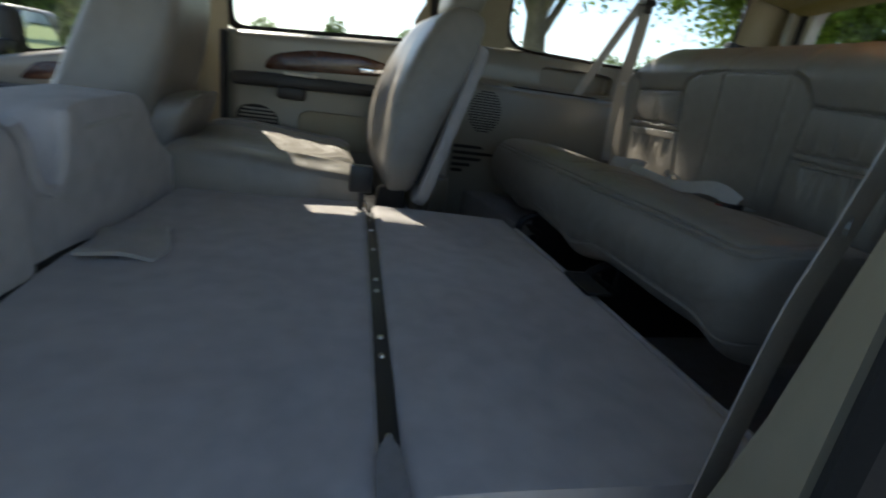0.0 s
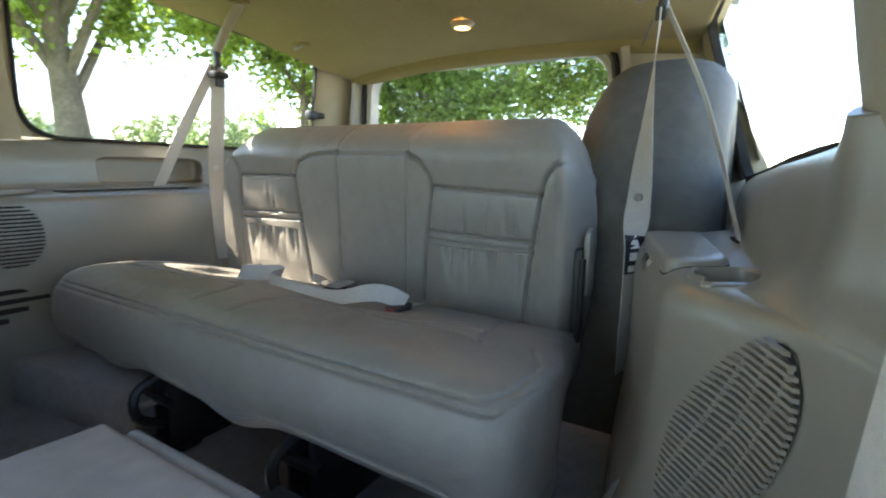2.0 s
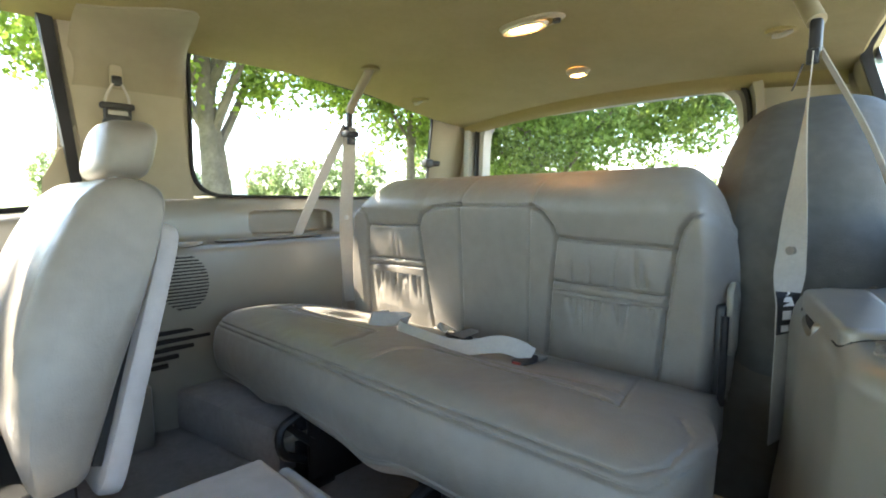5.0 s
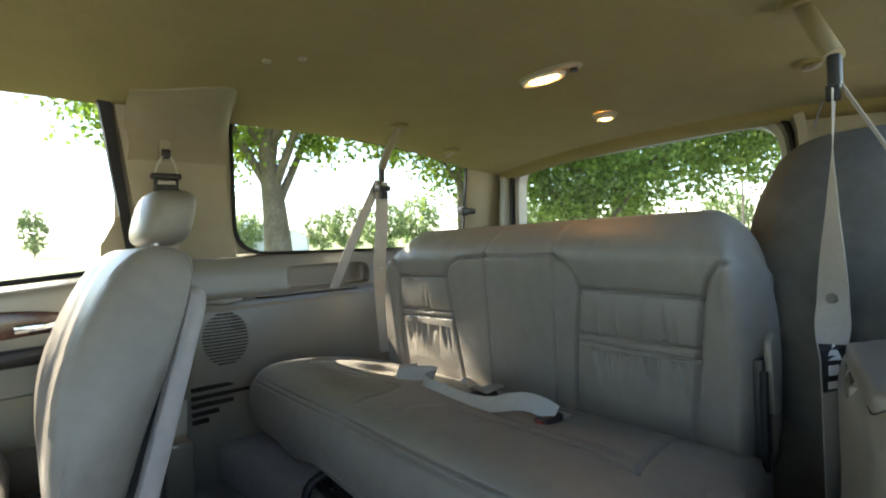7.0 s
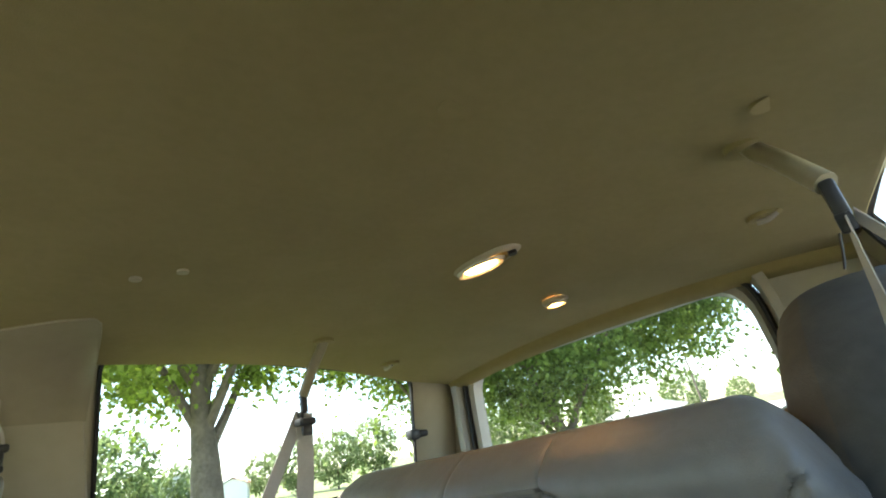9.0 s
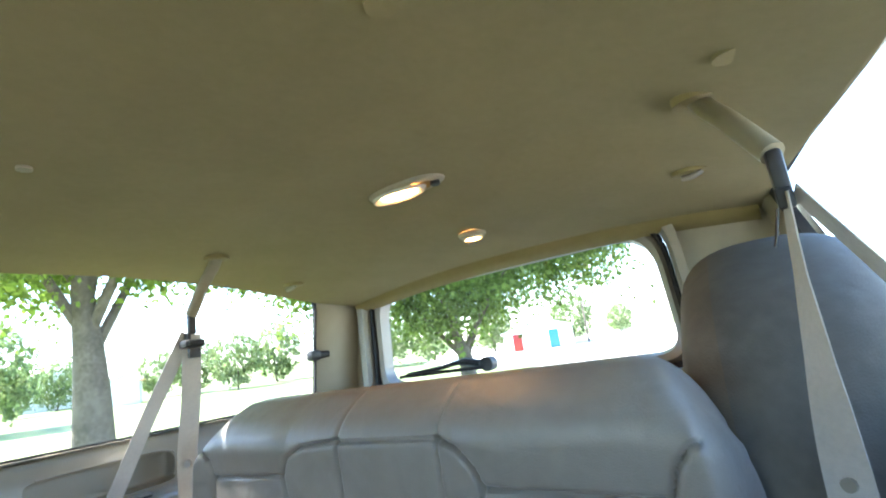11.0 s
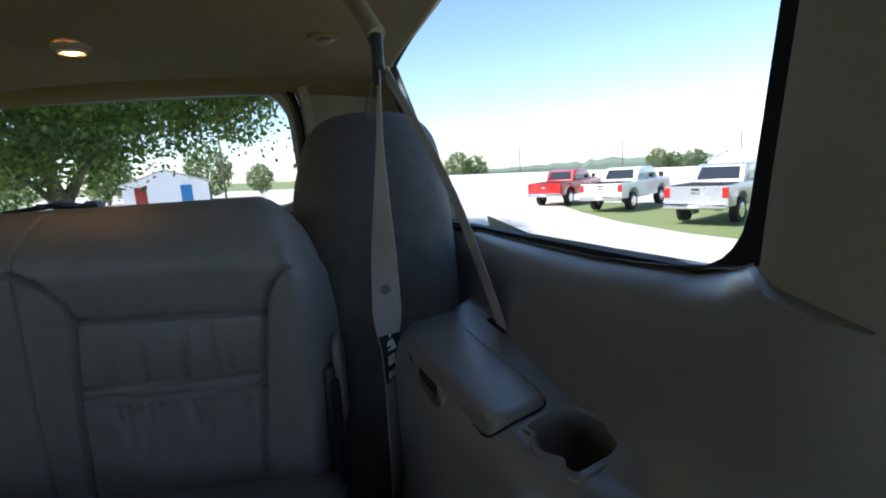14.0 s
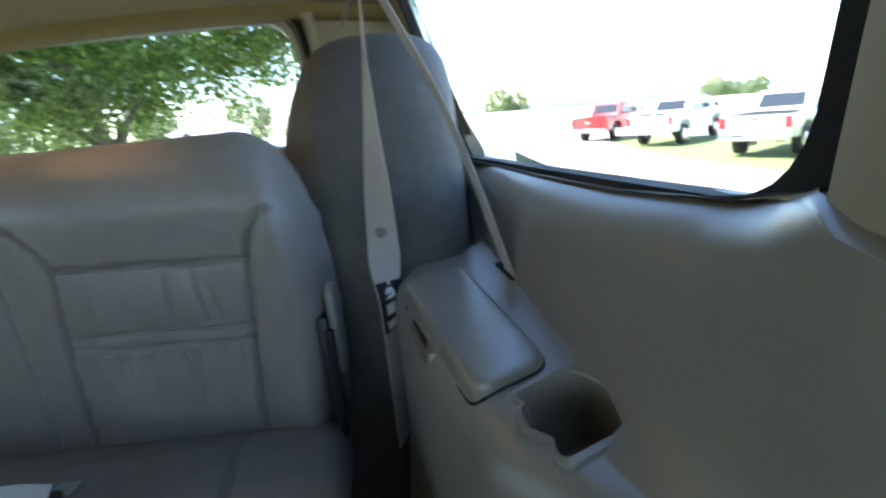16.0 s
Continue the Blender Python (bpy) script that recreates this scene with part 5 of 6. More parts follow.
part("stalk", box(0.012, 0.026, 0.012, 0.030, 0.86, 0.945, 0.003), M_BLACK, clasp)
part("head", box(-0.012, 0.042, 0.005, 0.035, 0.935, 1.0, 0.006), M_BLACK, clasp)

# folded driver side seat: carpeted back, hinge, flap, upturned cushion
def carpet_slab(x0, x1, y0, y1, z_of, thick, corner, lumps):
    nx, ny = 60, 90
    rows = []
    for i in range(nx + 1):
        row = []
        for j in range(ny + 1):
            fx, fy = i / nx, j / ny
            y = y0 + (y1 - y0) * fy
            x = x0(y) + (x1(y) - x0(y)) * fx
            w = x1(y) - x0(y)
            e = min(fx * w, (1 - fx) * w, fy * (y1 - y0), (1 - fy) * (y1 - y0))
            drop = 0.012 * max(0, 1 - e / 0.014) ** 2
            z = z_of(x, y) - drop + lumps * noise.noise(Vector((x * 5, y * 5, 1.3))) + lumps * 0.5 * noise.noise(Vector((x * 14, y * 14, 4)))
            row.append((x, y, z))
        rows.append(row)
    bm = grid(rows)
    bmesh.ops.recalc_face_normals(bm, faces=bm.faces[:])
    if sum(f.normal.z for f in bm.faces) < 0:
        bmesh.ops.reverse_faces(bm, faces=bm.faces[:])
    bmesh.ops.solidify(bm, geom=bm.faces[:], thickness=thick)
    return bm


seam_x = lambda y: 0.037 + 0.067 * y
top_z = lambda x, y: 0.888 + 0.012 * (y + 0.4)
folded = thing("tumble_seat", (-0.22, -0.40, FLOOR_Z), "folded second-row seat with grey carpeted back lying flat", "car seat")
part("seat_back", carpet_slab(lambda y: -0.419 + 0.119 * y, lambda y: seam_x(y) - 0.001, -0.93, 0.125, top_z, 0.035, 0.02, 0.0025), M_CARPET, folded)
# base block coloured near black to hold the shade below the folded seat
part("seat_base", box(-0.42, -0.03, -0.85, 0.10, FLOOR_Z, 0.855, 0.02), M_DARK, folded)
strip = part("hinge_strip", plate([(seam_x(y) + k, y, 0.868 + 0.012 * (y + 0.4)) for y, k in ((-0.78, -0.004), (0.02, -0.004), (0.02, 0.015), (-0.78, 0.017))], (0, 0, 0.012)), M_BLACK, folded, "long black steel hinge")
for y in (-0.765, -0.62, -0.575, -0.43, -0.385, -0.24, -0.12):
    part("rivet", tube([(seam_x(y) + 0.006, y, 0.879 + 0.012 * (y + 0.4)), (seam_x(y) + 0.006, y, 0.883 + 0.012 * (y + 0.4))], [0.005, 0.0035], 10), M_METAL, strip)
part("hinge_cloth", plate([(-0.036, -0.925, 0.882), (0.000, -0.925, 0.882), (-0.002, -0.80, 0.886), (-0.010, -0.775, 0.887), (-0.020, -0.79, 0.887), (-0.026, -0.805, 0.886)], (0, 0, 0.004)), M_FLOOR, folded, "dark torn carpet tongue")
flap = thing("load_flap", (0.22, -0.36, 0.80), "grey carpeted load floor flap hinged to the folded seat", "floor flap")
part("panel", carpet_slab(lambda y: seam_x(y) + 0.012, lambda y: 0.430, -0.852, 0.10, lambda x, y: top_z(x, y) - 0.006 - 0.014 * max(0, x - 0.05) / 0.37, 0.02, 0.02, 0.0025), M_CARPET, flap)
part("edge", carpet_slab(lambda y: 0.430, lambda y: 0.462, -0.80, 0.05, lambda x, y: top_z(x, y) - 0.022 - 0.30 * (x - 0.425), 0.015, 0.01, 0.001), M_CARPET, flap)
part("catch_hole", plate([(0.468, -0.40, 0.868), (0.410, -0.405, 0.872), (0.416, -0.30, 0.873), (0.470, -0.295, 0.868)], (0, 0, 0.006)), M_DARK, flap, "black catch opening", smooth=False)
# near-black blocks added under the flap, their colour standing for its shade
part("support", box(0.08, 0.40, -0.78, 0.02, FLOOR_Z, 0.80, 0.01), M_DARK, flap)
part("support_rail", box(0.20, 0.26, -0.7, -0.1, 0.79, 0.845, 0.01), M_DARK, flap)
# upturned cushion with its notch
up = [(0.162, 0.88), (0.152, 0.925), (0.10, 0.965), (0.03, 1.005), (0.0, 1.035), (-0.015, 1.075), (-0.05, 1.108), (-0.09, 1.114), (-0.26, 1.108), (-0.298, 1.095), (-0.305, 1.03), (-0.32, 0.995), (-0.355, 0.99), (-0.38, 1.01), (-0.395, 1.06), (-0.415, 1.09), (-0.45, 1.104), (-0.95, 1.11), (-0.95, 0.88)]
edge_x = lambda y: -0.419 + 0.119 * y
cush = thing("upturned_cushion", (-0.5, -0.4, 0.86), "carpeted underside of the seat cushion tipped up behind the front seats", "seat cushion")
part("shell", plate([(edge_x(p.x), p.x, p.y) for p in rounded(up, 0.02, 3)], (-0.13, 0, 0.0), 0.006, 2), M_CARPET, cush)
part("side_bolster", plate([(edge_x(p.x) + 0.002, p.x, p.y) for p in rounded([(-0.425, 0.885), (-0.43, 1.0), (-0.43, 1.075), (-0.46, 1.10), (-0.94, 1.105), (-0.94, 0.885)], 0.02, 4)], (0.020, 0, 0), 0.009, 3), M_CARPET, cush)
part("pull_tab", plate([(edge_x(p.x) + 0.001, p.x, p.y) for p in rounded([(-0.245, 1.062), (-0.10, 1.070), (-0.10, 1.078), (-0.245, 1.070)], 0.003, 2)], (0.003, 0, 0)), M_RAG, cush)
part("notch_rim", tube(spline([(edge_x(y) + 0.002, y, z) for y, z in ((-0.298, 1.095), (-0.308, 1.03), (-0.335, 0.985), (-0.375, 1.003), (-0.392, 1.06), (-0.412, 1.09))], 24), 0.010, 8), M_CARPET, cush)
part("foot", box(-0.55, -0.45, -0.9, 0.1, FLOOR_Z, 0.89, 0.01), M_DARK, cush)
# folded cloth
rows = []
for i in range(25):
    row = []
    for j in range(17):
        u, v = i / 24, j / 16
        x = -0.425 + 0.10 * u + 0.01 * math.sin(v * 5)
        y = -0.385 + 0.14 * v + 0.02 * u
        z = top_z(x, y) + 0.010 + 0.008 * math.sin(u * 4 + v * 3) * u + 0.012 * max(0, 1 - abs(v - 0.05) * 6) * (1 - u) + 0.006 * math.exp(-((v - 0.5) / 0.3) ** 2)
        row.append((x, y, z))
    rows.append(row)
rag = grid(rows)
bmesh.ops.solidify(rag, geom=rag.faces[:], thickness=0.007)
solo("folded_cloth", rag, M_RAG, "small beige folded cloth lying on the carpeted seat back", "cloth")

# front passenger seat
front = thing("front_seat", (-0.72, 0.45, FLOOR_Z), "beige leather front passenger seat seen from behind", "car seat")
o2 = [(-0.74, 0.90), (-0.735, 1.0), (-0.69, 1.12), (-0.62, 1.30), (-0.55, 1.44), (-0.50, 1.47), (-0.44, 1.44), (-0.425, 1.32), (-0.455, 1.15), (-0.51, 1.0), (-0.57, 0.88), (-0.66, 0.86)]
ol = spline([(x, z, 0) for x, z in o2 + o2[:1]], 80)[:-1]
mx, mz = -0.59, 1.16
rows = []
for q in np.linspace(0, 1, 50):
    e = min(q, 1 - q) / 0.14
    k = 0.5 + 0.5 * (1.0 if e > 1 else math.sqrt(max(0.0, 1 - (1 - e) ** 2.2)))
    row = []
    for p in ol:
        upf = max(0.0, (p.y - 0.86) / 0.6)
        y0, y1 = 0.20 + 0.07 * upf ** 2, 0.70 - 0.05 * upf ** 2
        x = mx + (p.x - mx) * k + (p.y - mz) * (1 - k) * 0.38
        seam = 0.006 * math.exp(-((p.y - 1.235) / 0.007) ** 2) * (q < 0.12)
        row.append((x, y0 + (y1 - y0) * q + seam, mz + (p.y - mz) * (0.3 + 0.7 * k)))
    rows.append(row)
part("backrest", grid(rows, closed_v=True, caps=True), M_LEATHER, front)
part("map_pocket", pad(-0.475, 0.45, 1.0, 0.05, 0.20, 0.085, 0.4, 20, lean=0.38), M_LEATHER, front)
part("pocket_hem", tube(spline([(-0.415, 0.27, 1.075), (-0.405, 0.36, 1.085), (-0.405, 0.54, 1.085), (-0.415, 0.64, 1.075)], 16), 0.006, 8), M_LEATHER, front)
part("head_restraint", pad(-0.465, 0.46, 1.56, 0.055, 0.14, 0.075, 0.5, 20, lean=0.2), M_LEATHER, front)
part("cushion", pad(-0.90, 0.45, 0.92, 0.26, 0.26, 0.10, 0.4, 22), M_LEATHER, front)
part("seat_frame", box(-1.1, -0.62, 0.22, 0.68, FLOOR_Z, 0.85, 0.02), M_DARK, front)
part("side_shield", box(-0.66, -0.50, 0.665, 0.70, 0.82, 1.0, 0.02), M_TRIM, front)
console = thing("centre_console", (-0.95, 0, FLOOR_Z), "beige centre console between the front seats", "console")
part("console_body", box(-1.4, -0.62, -0.14, 0.14, FLOOR_Z, 0.96, 0.03), M_TRIM, console)
part("console_lid", box(-1.0, -0.62, -0.13, 0.13, 0.955, 1.0, 0.02), M_LEATHER, console)

# ---- second-row belts on the pillars ----
for s in (-1, 1):
    b = thing("pillar_belt", (0.42, s * 0.86, 1.2), "pale second-row shoulder belt on the pillar with black guide" if s > 0 else "pale second-row shoulder belt hanging on the driver side pillar", "seat belt", "pillar belts")
    yg = glass_y(1.62) - 0.045
    g = part("guide", box(0.372, 0.432, s * (yg - 0.018) - 0.006, s * (yg - 0.018) + 0.006, 1.575, 1.59, 0.004), M_BLACK, b, "black double guide loop")
    part("guide_bar", box(0.362, 0.442, s * (yg - 0.014) - 0.012, s * (yg - 0.014) + 0.012, 1.605, 1.622, 0.006), M_BLACK, g)
    part("guide_bar", box(0.367, 0.437, s * (yg - 0.012) - 0.010, s * (yg - 0.012) + 0.010, 1.565, 1.58, 0.005), M_BLACK, g)
    for x in (0.375, 0.429):
        part("guide_post", tube([(x, s * (yg - 0.014), 1.615), (x, s * (yg - 0.012), 1.57)], 0.006, 8), M_BLACK, g)
    ya = yg - 0.030
    part("anchor_plate", box(0.390, 0.414, s * (ya + 0.002) - 0.005, s * (ya + 0.002) + 0.005, 1.664, 1.690, 0.004), M_BLACK, g)
    part("anchor_cover", plate([(p.x, s * (ya + 0.012), p.y) for p in rounded([(0.386, 1.662), (0.418, 1.662), (0.416, 1.722), (0.388, 1.722)], 0.014, 5)], (0, -s * 0.008, 0), 0.003), M_PILLAR, b, "beige anchor cover")
    for k in (-1, 1):
        part("anchor_wire", tube(spline([(0.402 + k * 0.010, s * (ya - 0.002), 1.668), (0.402 + k * 0.024, s * (yg - 0.024), 1.640), (0.402 + k * 0.030, s * (yg - 0.016), 1.612)], 8), 0.0035, 7), M_BELT, g)
    if s > 0:
        part("strap", ribbon(spline([(0.402, yg - 0.02, 1.60), (0.41, 0.80, 1.4), (0.42, 0.80, 1.2), (0.40, 0.77, 0.9), (0.38, 0.75, 0.74)], 24), (1, 0, 0), 0.046), M_BELT, b)
        part("retractor_cover", box(0.345, 0.42, 0.70, 0.79, FLOOR_Z, 0.86, 0.012), M_TRIM, b)
    else:
        part("strap", ribbon(spline([(0.402, -(yg - 0.02), 1.60), (0.372, -0.845, 1.47), (0.34, -0.878, 1.37), (0.325, -0.882, 1.277), (0.31, -0.871, 1.147), (0.293, -0.868, 1.06), (0.27, -0.872, 0.90), (0.255, -0.878, 0.80)], 40), (0.96, 0.28, 0.0), 0.046), M_BELT, b)
        part("strap_button", tube([(0.306, -0.865, 1.147), (0.311, -0.872, 1.147)], 0.009, 10), M_TRIM, b)

# ---- outside ----
OUT = Matrix(((1, 0, 0, 0), (0, 1, 0, 0), (-0.008, 0.030, 1, -0.48), (0, 0, 0, 1)))


def outside(ob, x, y, turn=0.0, z=0.0, size=1.0):
    """Stands a thing on the sloping ground."""
    ob.matrix_basis = Matrix.Translation(OUT @ Vector((x, y, z))) @ Matrix.Rotation(radians(turn), 4, "Z") @ Matrix.Scale(size, 4)
    return ob


rows = []
rad = [0, 3, 6, 10, 15, 22, 30, 45, 70, 120, 250, 600, 1500]
for r in rad:
    rows.append([OUT @ Vector((max(r, 0.01) * math.cos(a), r * math.sin(a), 0.05 * noise.noise(Vector((r * math.cos(a) * 0.15, r * math.sin(a) * 0.15, 0))) if 8 < r < 200 else 0)) for a in np.linspace(0, 2 * math.pi, 72, endpoint=False)])
solo("ground", grid(rows, closed_v=True), M_GRASS, "wide mown lawn around the vehicle", "lawn", "structure", base=(0, 0, -0.48))
road = [(-40, -2.2), (-5, -1.2), (4, 1.5), (12, -0.2), (22, -2.2), (40, -3.5), (70, -3.0), (120, 5), (120, -12), (60, -9.5), (37, -10.6), (27.5, -10.2), (22, -9.3), (17.3, -8.9), (13.5, -9.1), (12, -9.5), (10.2, -10.3), (6, -12.6), (-2, -17), (-40, -34)]
own = bmesh.new()
own.faces.new([own.verts.new(OUT @ Vector((x, y, 0.035))) for x, y in road])
bmesh.ops.triangulate(own, faces=own.faces[:])
solo("road", own, M_GRAVEL, "pale gravel drive beside the vehicle", "gravel drive", "structure", smooth=False, base=(0, 0, -0.45))
lot = [(31, -9.6), (60, -9.6), (140, -10), (140, -70), (20, -70), (16, -24), (27, -14)]
own = bmesh.new()
own.faces.new([own.verts.new(OUT @ Vector((x, y, 0.03))) for x, y in lot])
bmesh.ops.triangulate(own, faces=own.faces[:])
solo("pavement", own, M_GRAVEL, "broad pale gravel lot beyond the parked trucks", "gravel lot", "structure", smooth=False, base=(60, -30, -0.6))
yard = [(22, -1.5), (120, 6), (120, 75), (42, 30), (26, 10)]
own = bmesh.new()
own.faces.new([own.verts.new(OUT @ Vector((x, y, 0.032))) for x, y in yard])
solo("pavement_yard", own, M_GRAVEL, "pale gravel yard in front of the white building", "gravel lot", "structure", smooth=False, base=(60, 20, -0.6))
for x, y in ((-1.05, -0.9), (-1.05, 0.9), (1.75, -0.9), (1.75, 0.9)):
    w = tube([(x, y - 0.12, 0.02), (x, y + 0.12, 0.02)], 0.44, 28)
    solo("wheel", w, M_TYRE, "black tyre of the vehicle standing on the drive", "wheel", group="vehicle wheels")


def truck(paint, label):
    """A crew-cab pickup: nose along +x, tail at the origin, standing on z = 0."""
    t = thing("pickup_truck", (0, 0, 0), label, "pickup truck", "parked pickups")
    side = [(0.0, 0.62), (0.0, 1.30), (1.85, 1.32), (1.95, 1.36), (2.35, 1.90), (2.7, 1.96), (3.9, 1.93), (4.65, 1.42), (5.85, 1.32), (5.95, 0.75), (5.9, 0.55), (0.2, 0.55)]
    low = [(0.0, 0.62), (0.0, 1.30), (5.0, 1.36), (5.85, 1.30), (5.95, 0.75), (5.9, 0.55), (5.25, 0.55), (5.2, 0.85), (4.9, 1.02), (4.5, 1.02), (4.2, 0.85), (4.15, 0.55), (1.85, 0.55), (1.8, 0.85), (1.5, 1.02), (1.1, 1.02), (0.8, 0.85), (0.75, 0.60)]
    body = part("body", plate([(x, -1.0, z) for x, z in low], (0, 2.0, 0), 0.05, 2), paint, t)
    part("cab", plate([(x, -0.86, z) for x, z in ((1.9, 1.30), (2.25, 1.88), (2.55, 1.95), (3.9, 1.93), (4.7, 1.34))], (0, 1.72, 0), 0.10, 3), paint, t)
    part("bed", box(0.08, 1.82, -0.86, 0.86, 1.26, 1.325), M_DARK, t)
    part("rear_window", plate([(1.955, -0.68, 1.42), (1.955, 0.68, 1.42), (2.20, 0.62, 1.82), (2.20, -0.62, 1.82)], (-0.03, 0, 0.02)), M_CARGLASS, t)
    for s in (-1, 1):
        for a, b in (((2.15, 2.95), (2.38, 2.95)), ((3.05, 4.35), (3.05, 3.85))):
            part("side_window", plate([(a[0], s * 0.865, 1.40), (a[1], s * 0.865, 1.40), (b[1], s * 0.80, 1.84), (b[0], s * 0.80, 1.84)], (0, s * 0.03, 0.0)), M_CARGLASS, t)
        part("tail_light", box(-0.03, 0.10, s * 0.90 - 0.09, s * 0.90 + 0.09, 0.92, 1.25, 0.02), M_TAIL, t)
        for x in (1.3, 4.7):
            w = part("wheel", tube([(x, s * 0.72, 0.42), (x, s * 0.98, 0.42)], 0.42, 24), M_TYRE, t)
            part("rim", tube([(x, s * 0.97, 0.42), (x, s * 1.0, 0.42)], [0.27, 0.24], 18), M_CHROME, w)
        part("door_mirror", box(4.15, 4.32, s * 1.12 - 0.1, s * 1.12 + 0.1, 1.38, 1.62, 0.03), M_BLACK, t)
    bump = part("bumper", box(-0.16, 0.04, -0.98, 0.98, 0.55, 0.74, 0.03), M_CHROME, t)
    part("plate_bar", box(-0.175, -0.155, -0.16, 0.16, 0.60, 0.70), M_WHITE, bump)
    part("tailgate_badge", box(-0.02, 0.0, -0.14, 0.14, 1.02, 1.10, 0.004), M_CHROME, t)
    part("tailgate_handle", box(-0.03, 0.0, -0.12, 0.12, 1.16, 1.22, 0.008), M_BLACK, t)
    part("tow_hitch", box(-0.2, 0.2, -0.05, 0.05, 0.42, 0.52), M_BLACK, t)
    return t


for paint, label, x, y, turn in ((M_TRUCKRED, "red crew-cab pickup parked on the grass", 26.9, -9.1, -45), (M_TRUCKWHITE, "white crew-cab pickup parked on the grass", 21.8, -10.1, -50),
                                 (M_TRUCKSILVER, "silver crew-cab pickup parked on the grass", 15.4, -10.5, -54), (M_TRUCKDARK, "dark grey crew-cab pickup parked on the grass", 10.3, -10.6, -60),
                                 (M_TRUCKRED, "red pickup parked behind the others", 25.0, -19.0, -45)):
    outside(truck(paint, label), x, y, turn)


def leaves(n, shape, size, seed, droop=0.3):
    """Many small leaves, gathered in clumps inside a shape; returns places and faces."""
    rng = np.random.default_rng(seed)
    clumps = shape(rng)
    k = rng.integers(0, len(clumps), n)
    c = clumps[k, :3] + rng.normal(0, 1, (n, 3)) * clumps[k, 3:4]
    d = rng.normal(0, 1, (n, 3))
    d[:, 2] -= droop
    d /= np.linalg.norm(d, axis=1, keepdims=True)
    e = np.cross(d, rng.normal(0, 1, (n, 3)))
    e /= np.linalg.norm(e, axis=1, keepdims=True)
    L = size * rng.uniform(0.6, 1.3, (n, 1))
    v = np.stack([c - d * L * 0.5, c + e * L * 0.36, c + d * L * 0.6, c - e * L * 0.36], 1).reshape(-1, 3)
    me = bpy.data.meshes.new("crown")
    me.from_pydata(v.tolist(), [], [(4 * i, 4 * i + 1, 4 * i + 2, 4 * i + 3) for i in range(n)])
    return me


def tree(label, height, spread, clear, trunk_r, n, size, seed, mat, limbs=9, category="tree", group=""):
    """A trunk with limbs and a ragged crown of separate leaves, standing at the origin."""
    t = thing("tree", (0, 0, 0), label, category, group)
    rng = np.random.default_rng(seed)
    bend = rng.uniform(-0.3, 0.3, 2)
    stem = spline([(0, 0, -0.2), (bend[0] * 0.3, bend[1] * 0.3, clear * 0.6), (bend[0], bend[1], clear * 1.2), (bend[0] * 1.5, bend[1], height * 0.85)], 14)
    rr = [trunk_r * (1.25 if i == 0 else 1 - 0.85 * i / 13) for i in range(14)]
    bm = tube(stem, rr, 12)
    tips = []
    for k in range(limbs):
        a, h = 2.4 * k + rng.uniform(-0.4, 0.4), clear * 1.12 + (height * 0.75 - clear * 1.12) * k / limbs
        o = stem[min(13, int(h / (height * 0.85) * 13))]
        out = spread * rng.uniform(0.65, 0.95) * math.sqrt(max(0.2, 1 - ((h - height * 0.45) / (height * 0.6)) ** 2))
        tip = (o.x + math.cos(a) * out, o.y + math.sin(a) * out, h + rng.uniform(0.1, 0.3) * height * 0.5)
        mid = (o.x + math.cos(a) * out * 0.5, o.y + math.sin(a) * out * 0.5, h + 0.12 * height)
        tube(spline([tuple(o), mid, tip], 8), [trunk_r * (0.30 - 0.06 * i if i < 3 else 0.15 - 0.017 * i) for i in range(8)], 7, bm=bm)
        tips.append((tip, mid))
    part("trunk", bm, M_BARK, t)

    def shape(r):
        out = []
        while len(out) < 320:
            p = r.uniform(-1, 1, 3)
            q = np.linalg.norm(p)
            if 0.35 < q < 1 and r.random() < q:
                out.append((p[0] * spread, p[1] * spread, clear + (height - clear) * (0.5 + 0.5 * p[2]) - 0.25 * spread * max(0, abs(p[0]) + abs(p[1]) - 0.8) * 0.4, r.uniform(0.35, 1.0) ** 1.5 * spread * 0.105))
        for tip, mid in tips:
            out.append((*tip, spread * 0.11))
            out.append((*mid, spread * 0.09))
        return np.array(out)
    me = leaves(n, shape, size, seed)
    me.materials.append(mat)
    ob = new("crown", me)
    ob.parent = t
    BASE[ob.name] = Vector((0, 0, 0))
    return t


def polar(az, d):
    return 0.25 + d * math.cos(radians(az)), -0.70 + d * math.sin(radians(az))


outside(tree("large maple with a thick pale trunk on the lawn", 11.5, 5.4, 3.7, 0.42, 62000, 0.145, 11, M_LEAF), *polar(68.0, 12.5))
# added tree: its thin crown breaks the sun into dapples on the seats
outside(tree("young maple added to dapple the sunlight falling into the vehicle", 8.8, 3.0, 3.9, 0.10, 3300, 0.17, 17, M_LEAF), 1.17, 5.43)
outside(tree("broad dark shade tree behind the vehicle", 10, 6.2, 2.4, 0.34, 76000, 0.155, 12, M_LEAFDARK), *polar(31.2, 17.0))
outside(tree("leafy maple beside the drive", 9.5, 4.0, 3.6, 0.20, 32000, 0.135, 13, M_LEAF), *polar(47, 15.0))
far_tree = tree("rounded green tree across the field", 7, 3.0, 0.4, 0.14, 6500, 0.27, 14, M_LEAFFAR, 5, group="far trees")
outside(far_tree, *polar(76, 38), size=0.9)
rng = random.Random(4)
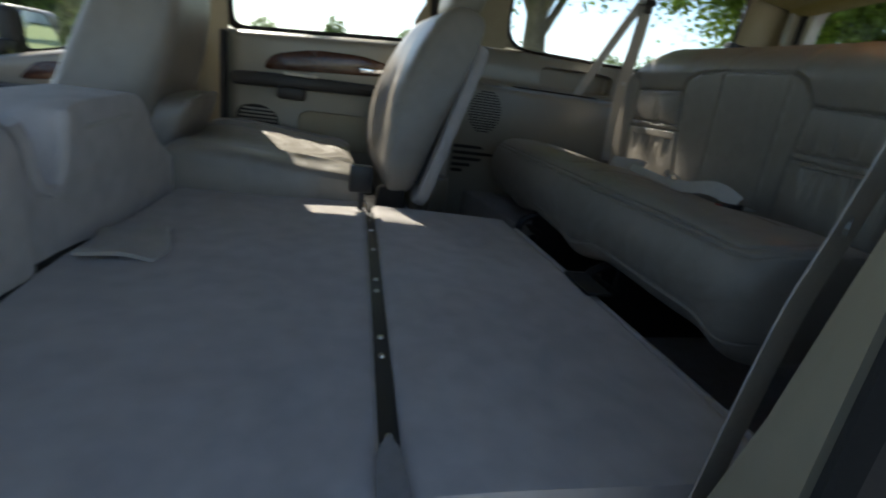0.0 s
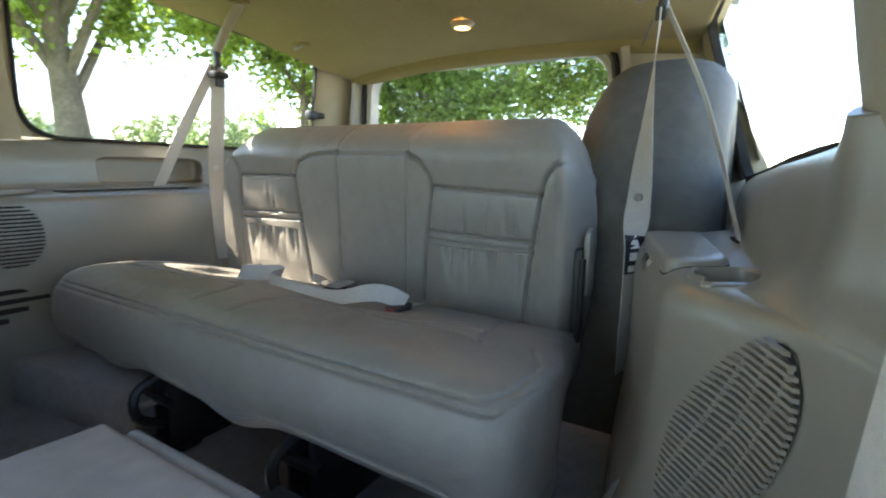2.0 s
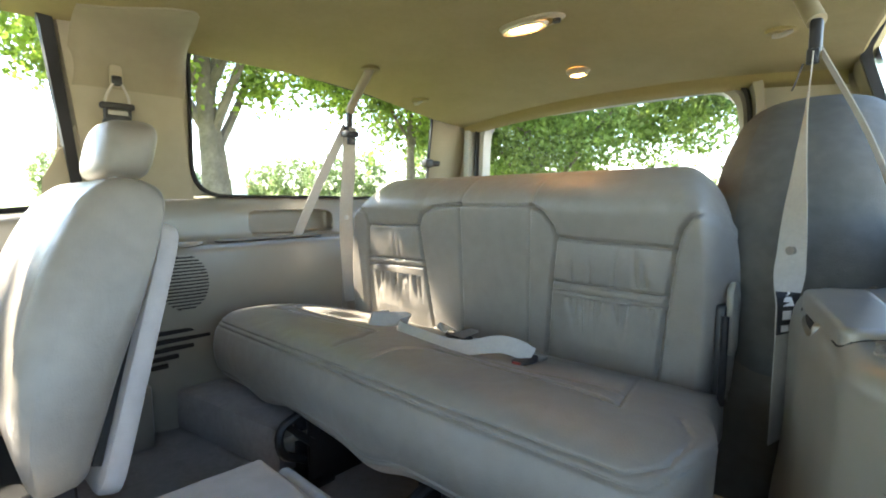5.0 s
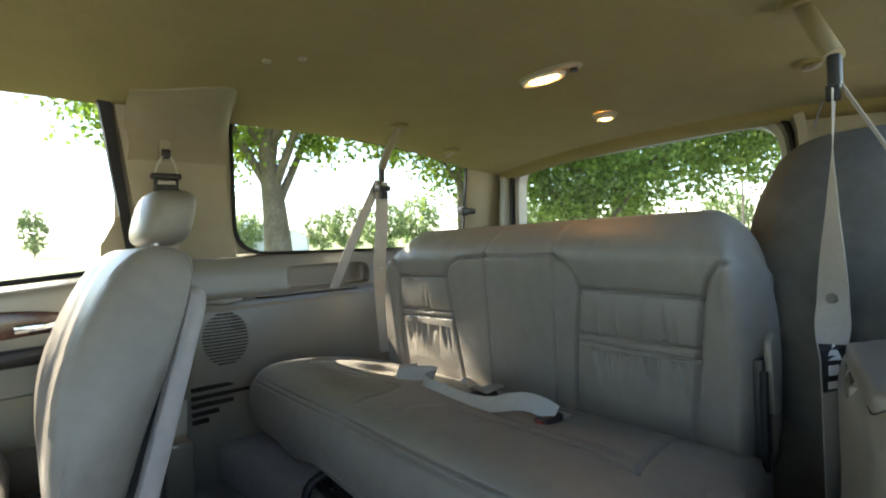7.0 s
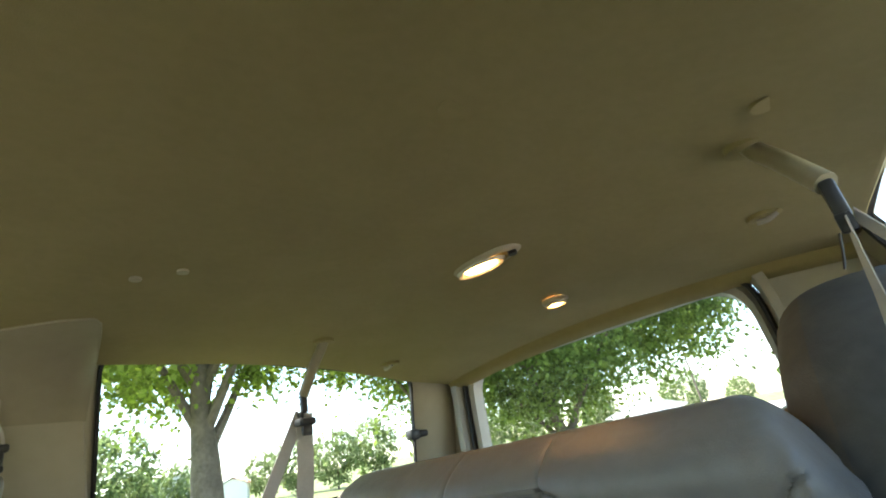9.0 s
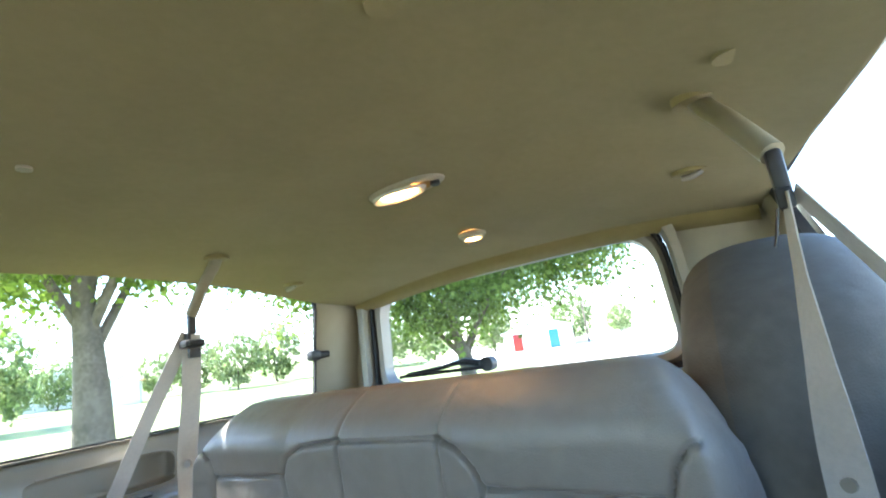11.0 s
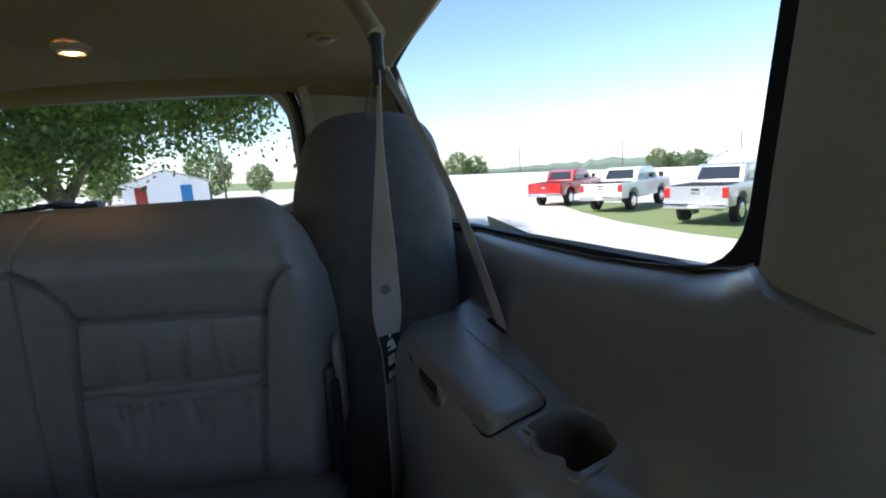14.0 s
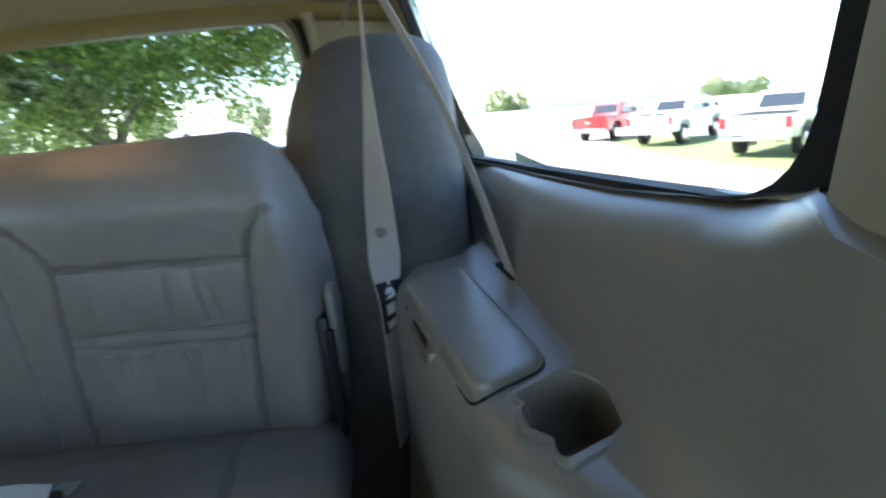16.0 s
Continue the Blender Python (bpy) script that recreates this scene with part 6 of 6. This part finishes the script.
for az, d, sz in ((60, 58, 0.8), (56, 54, 0.8), (52, 60, 0.95), (63, 62, 0.7), (71, 66, 0.75), (74, 60, 0.65), (81, 62, 0.75), (96, 70, 0.6), (101, 60, 0.7), (110, 36, 0.8), (113, 26, 1.0), (117, 22, 1.1), (121, 24, 1.1),
                  (19, 70, 0.95), (14, 85, 0.7), (35, 60, 1.1), (40, 55, 1.0), (44, 62, 1.2), (28, 65, 0.9), (-8, 95, 0.9), (-10, 98, 0.8), (-29.5, 130, 0.95), (-31, 132, 0.8), (-33, 128, 0.85)):
    m = copy_thing(far_tree, Matrix())
    outside(m, *polar(az, d), turn=rng.uniform(0, 360), size=sz)
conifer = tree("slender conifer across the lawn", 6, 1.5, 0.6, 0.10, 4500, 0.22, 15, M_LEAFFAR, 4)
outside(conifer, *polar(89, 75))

# far wooded ridge behind the trucks, its haze put into the paint
rows = []
for k, az in enumerate(np.linspace(-62, 8, 90)):
    x, y = polar(az, 170)
    h = 3.2 + 2.4 * math.exp(-((az + 30) / 14) ** 2) + 1.2 * noise.noise(Vector((az * 0.35, 0, 0))) + 0.9 * noise.noise(Vector((az * 1.3, 3, 0)))
    rows.append([OUT @ Vector((x * (1 + f * 0.06), y * (1 + f * 0.06), z)) for f, z in ((0, -1), (0, h * 0.7), (0.3, h), (1, h * 0.9), (1, -1))])
solo("backdrop", grid(rows), M_HILL, "far wooded ridge on the horizon", "ridge", "structure")


def shed(name, label, w, l, h, rise, doors):
    """A long low building with a pitched roof; front on -x."""
    t = thing(name, (0, 0, 0), label, "building")
    part("wall", plate([(0, -w / 2, 0), (0, w / 2, 0), (0, w / 2, h), (0, 0, h + rise), (0, -w / 2, h)], (l, 0, 0)), M_SIDING, t, smooth=False)
    for s in (-1, 1):
        part("roof", plate([(-0.25, 0, h + rise + 0.06), (-0.25, s * (w / 2 + 0.3), h - 0.05), (l + 0.25, s * (w / 2 + 0.3), h - 0.05), (l + 0.25, 0, h + rise + 0.06)], (0, 0, 0.08)), M_ROOFING, t, smooth=False)
    for y, wd, hd, m in doors:
        part("door", box(-0.06, 0.05, y - wd / 2, y + wd / 2, 0.0, hd, 0.01), m, t)
    return t


outside(shed("white_building", "white gabled building with one red and one blue door", 7.4, 12.0, 2.1, 1.3, ((2.2, 1.0, 1.9, M_RED), (-1.7, 1.0, 1.9, M_BLUE))), *polar(23.0, 55), turn=20, size=1.0)
outside(shed("long_barn", "long low white building across the lot", 10.0, 60.0, 2.6, 1.2, ()), *polar(-36, 75), turn=-95)
outside(shed("farm_house", "pale low house beyond the lawn", 9.0, 12.0, 2.6, 1.6, ()), *polar(71, 70), turn=60)
outside(shed("red_shed", "small red shed beyond the lawn", 2.5, 3.0, 2.0, 0.6, ()), *polar(66, 55), turn=60).children[0].data.materials[0] = M_TAIL
for k, (az, d) in enumerate(((17.6, 60), (-15, 110), (-26, 112), (-37, 105))):
    p = tube([(0, 0, 0), (0, 0, 8)], [0.12, 0.09], 8)
    outside(solo("utility_pole", p, M_BARK, "tall wooden utility pole", "pole", group="utility poles", base=(0, 0, 0)), *polar(az, d))
# long pale fence across the lot
own = bmesh.new()
for k in range(60):
    x, y = polar(-4 - k * 0.75, 78)
    x2, y2 = polar(-4 - (k + 1) * 0.75, 78)
    a, b = OUT @ Vector((x, y, 0)), OUT @ Vector((x2, y2, 0))
    plate([a, b, b + Vector((0, 0, 1.9)), a + Vector((0, 0, 1.9))], (0.05, 0.05, 0), bm=own)
solo("fence", own, M_SIDING, "long pale fence across the gravel lot", "fence", "structure", smooth=False)
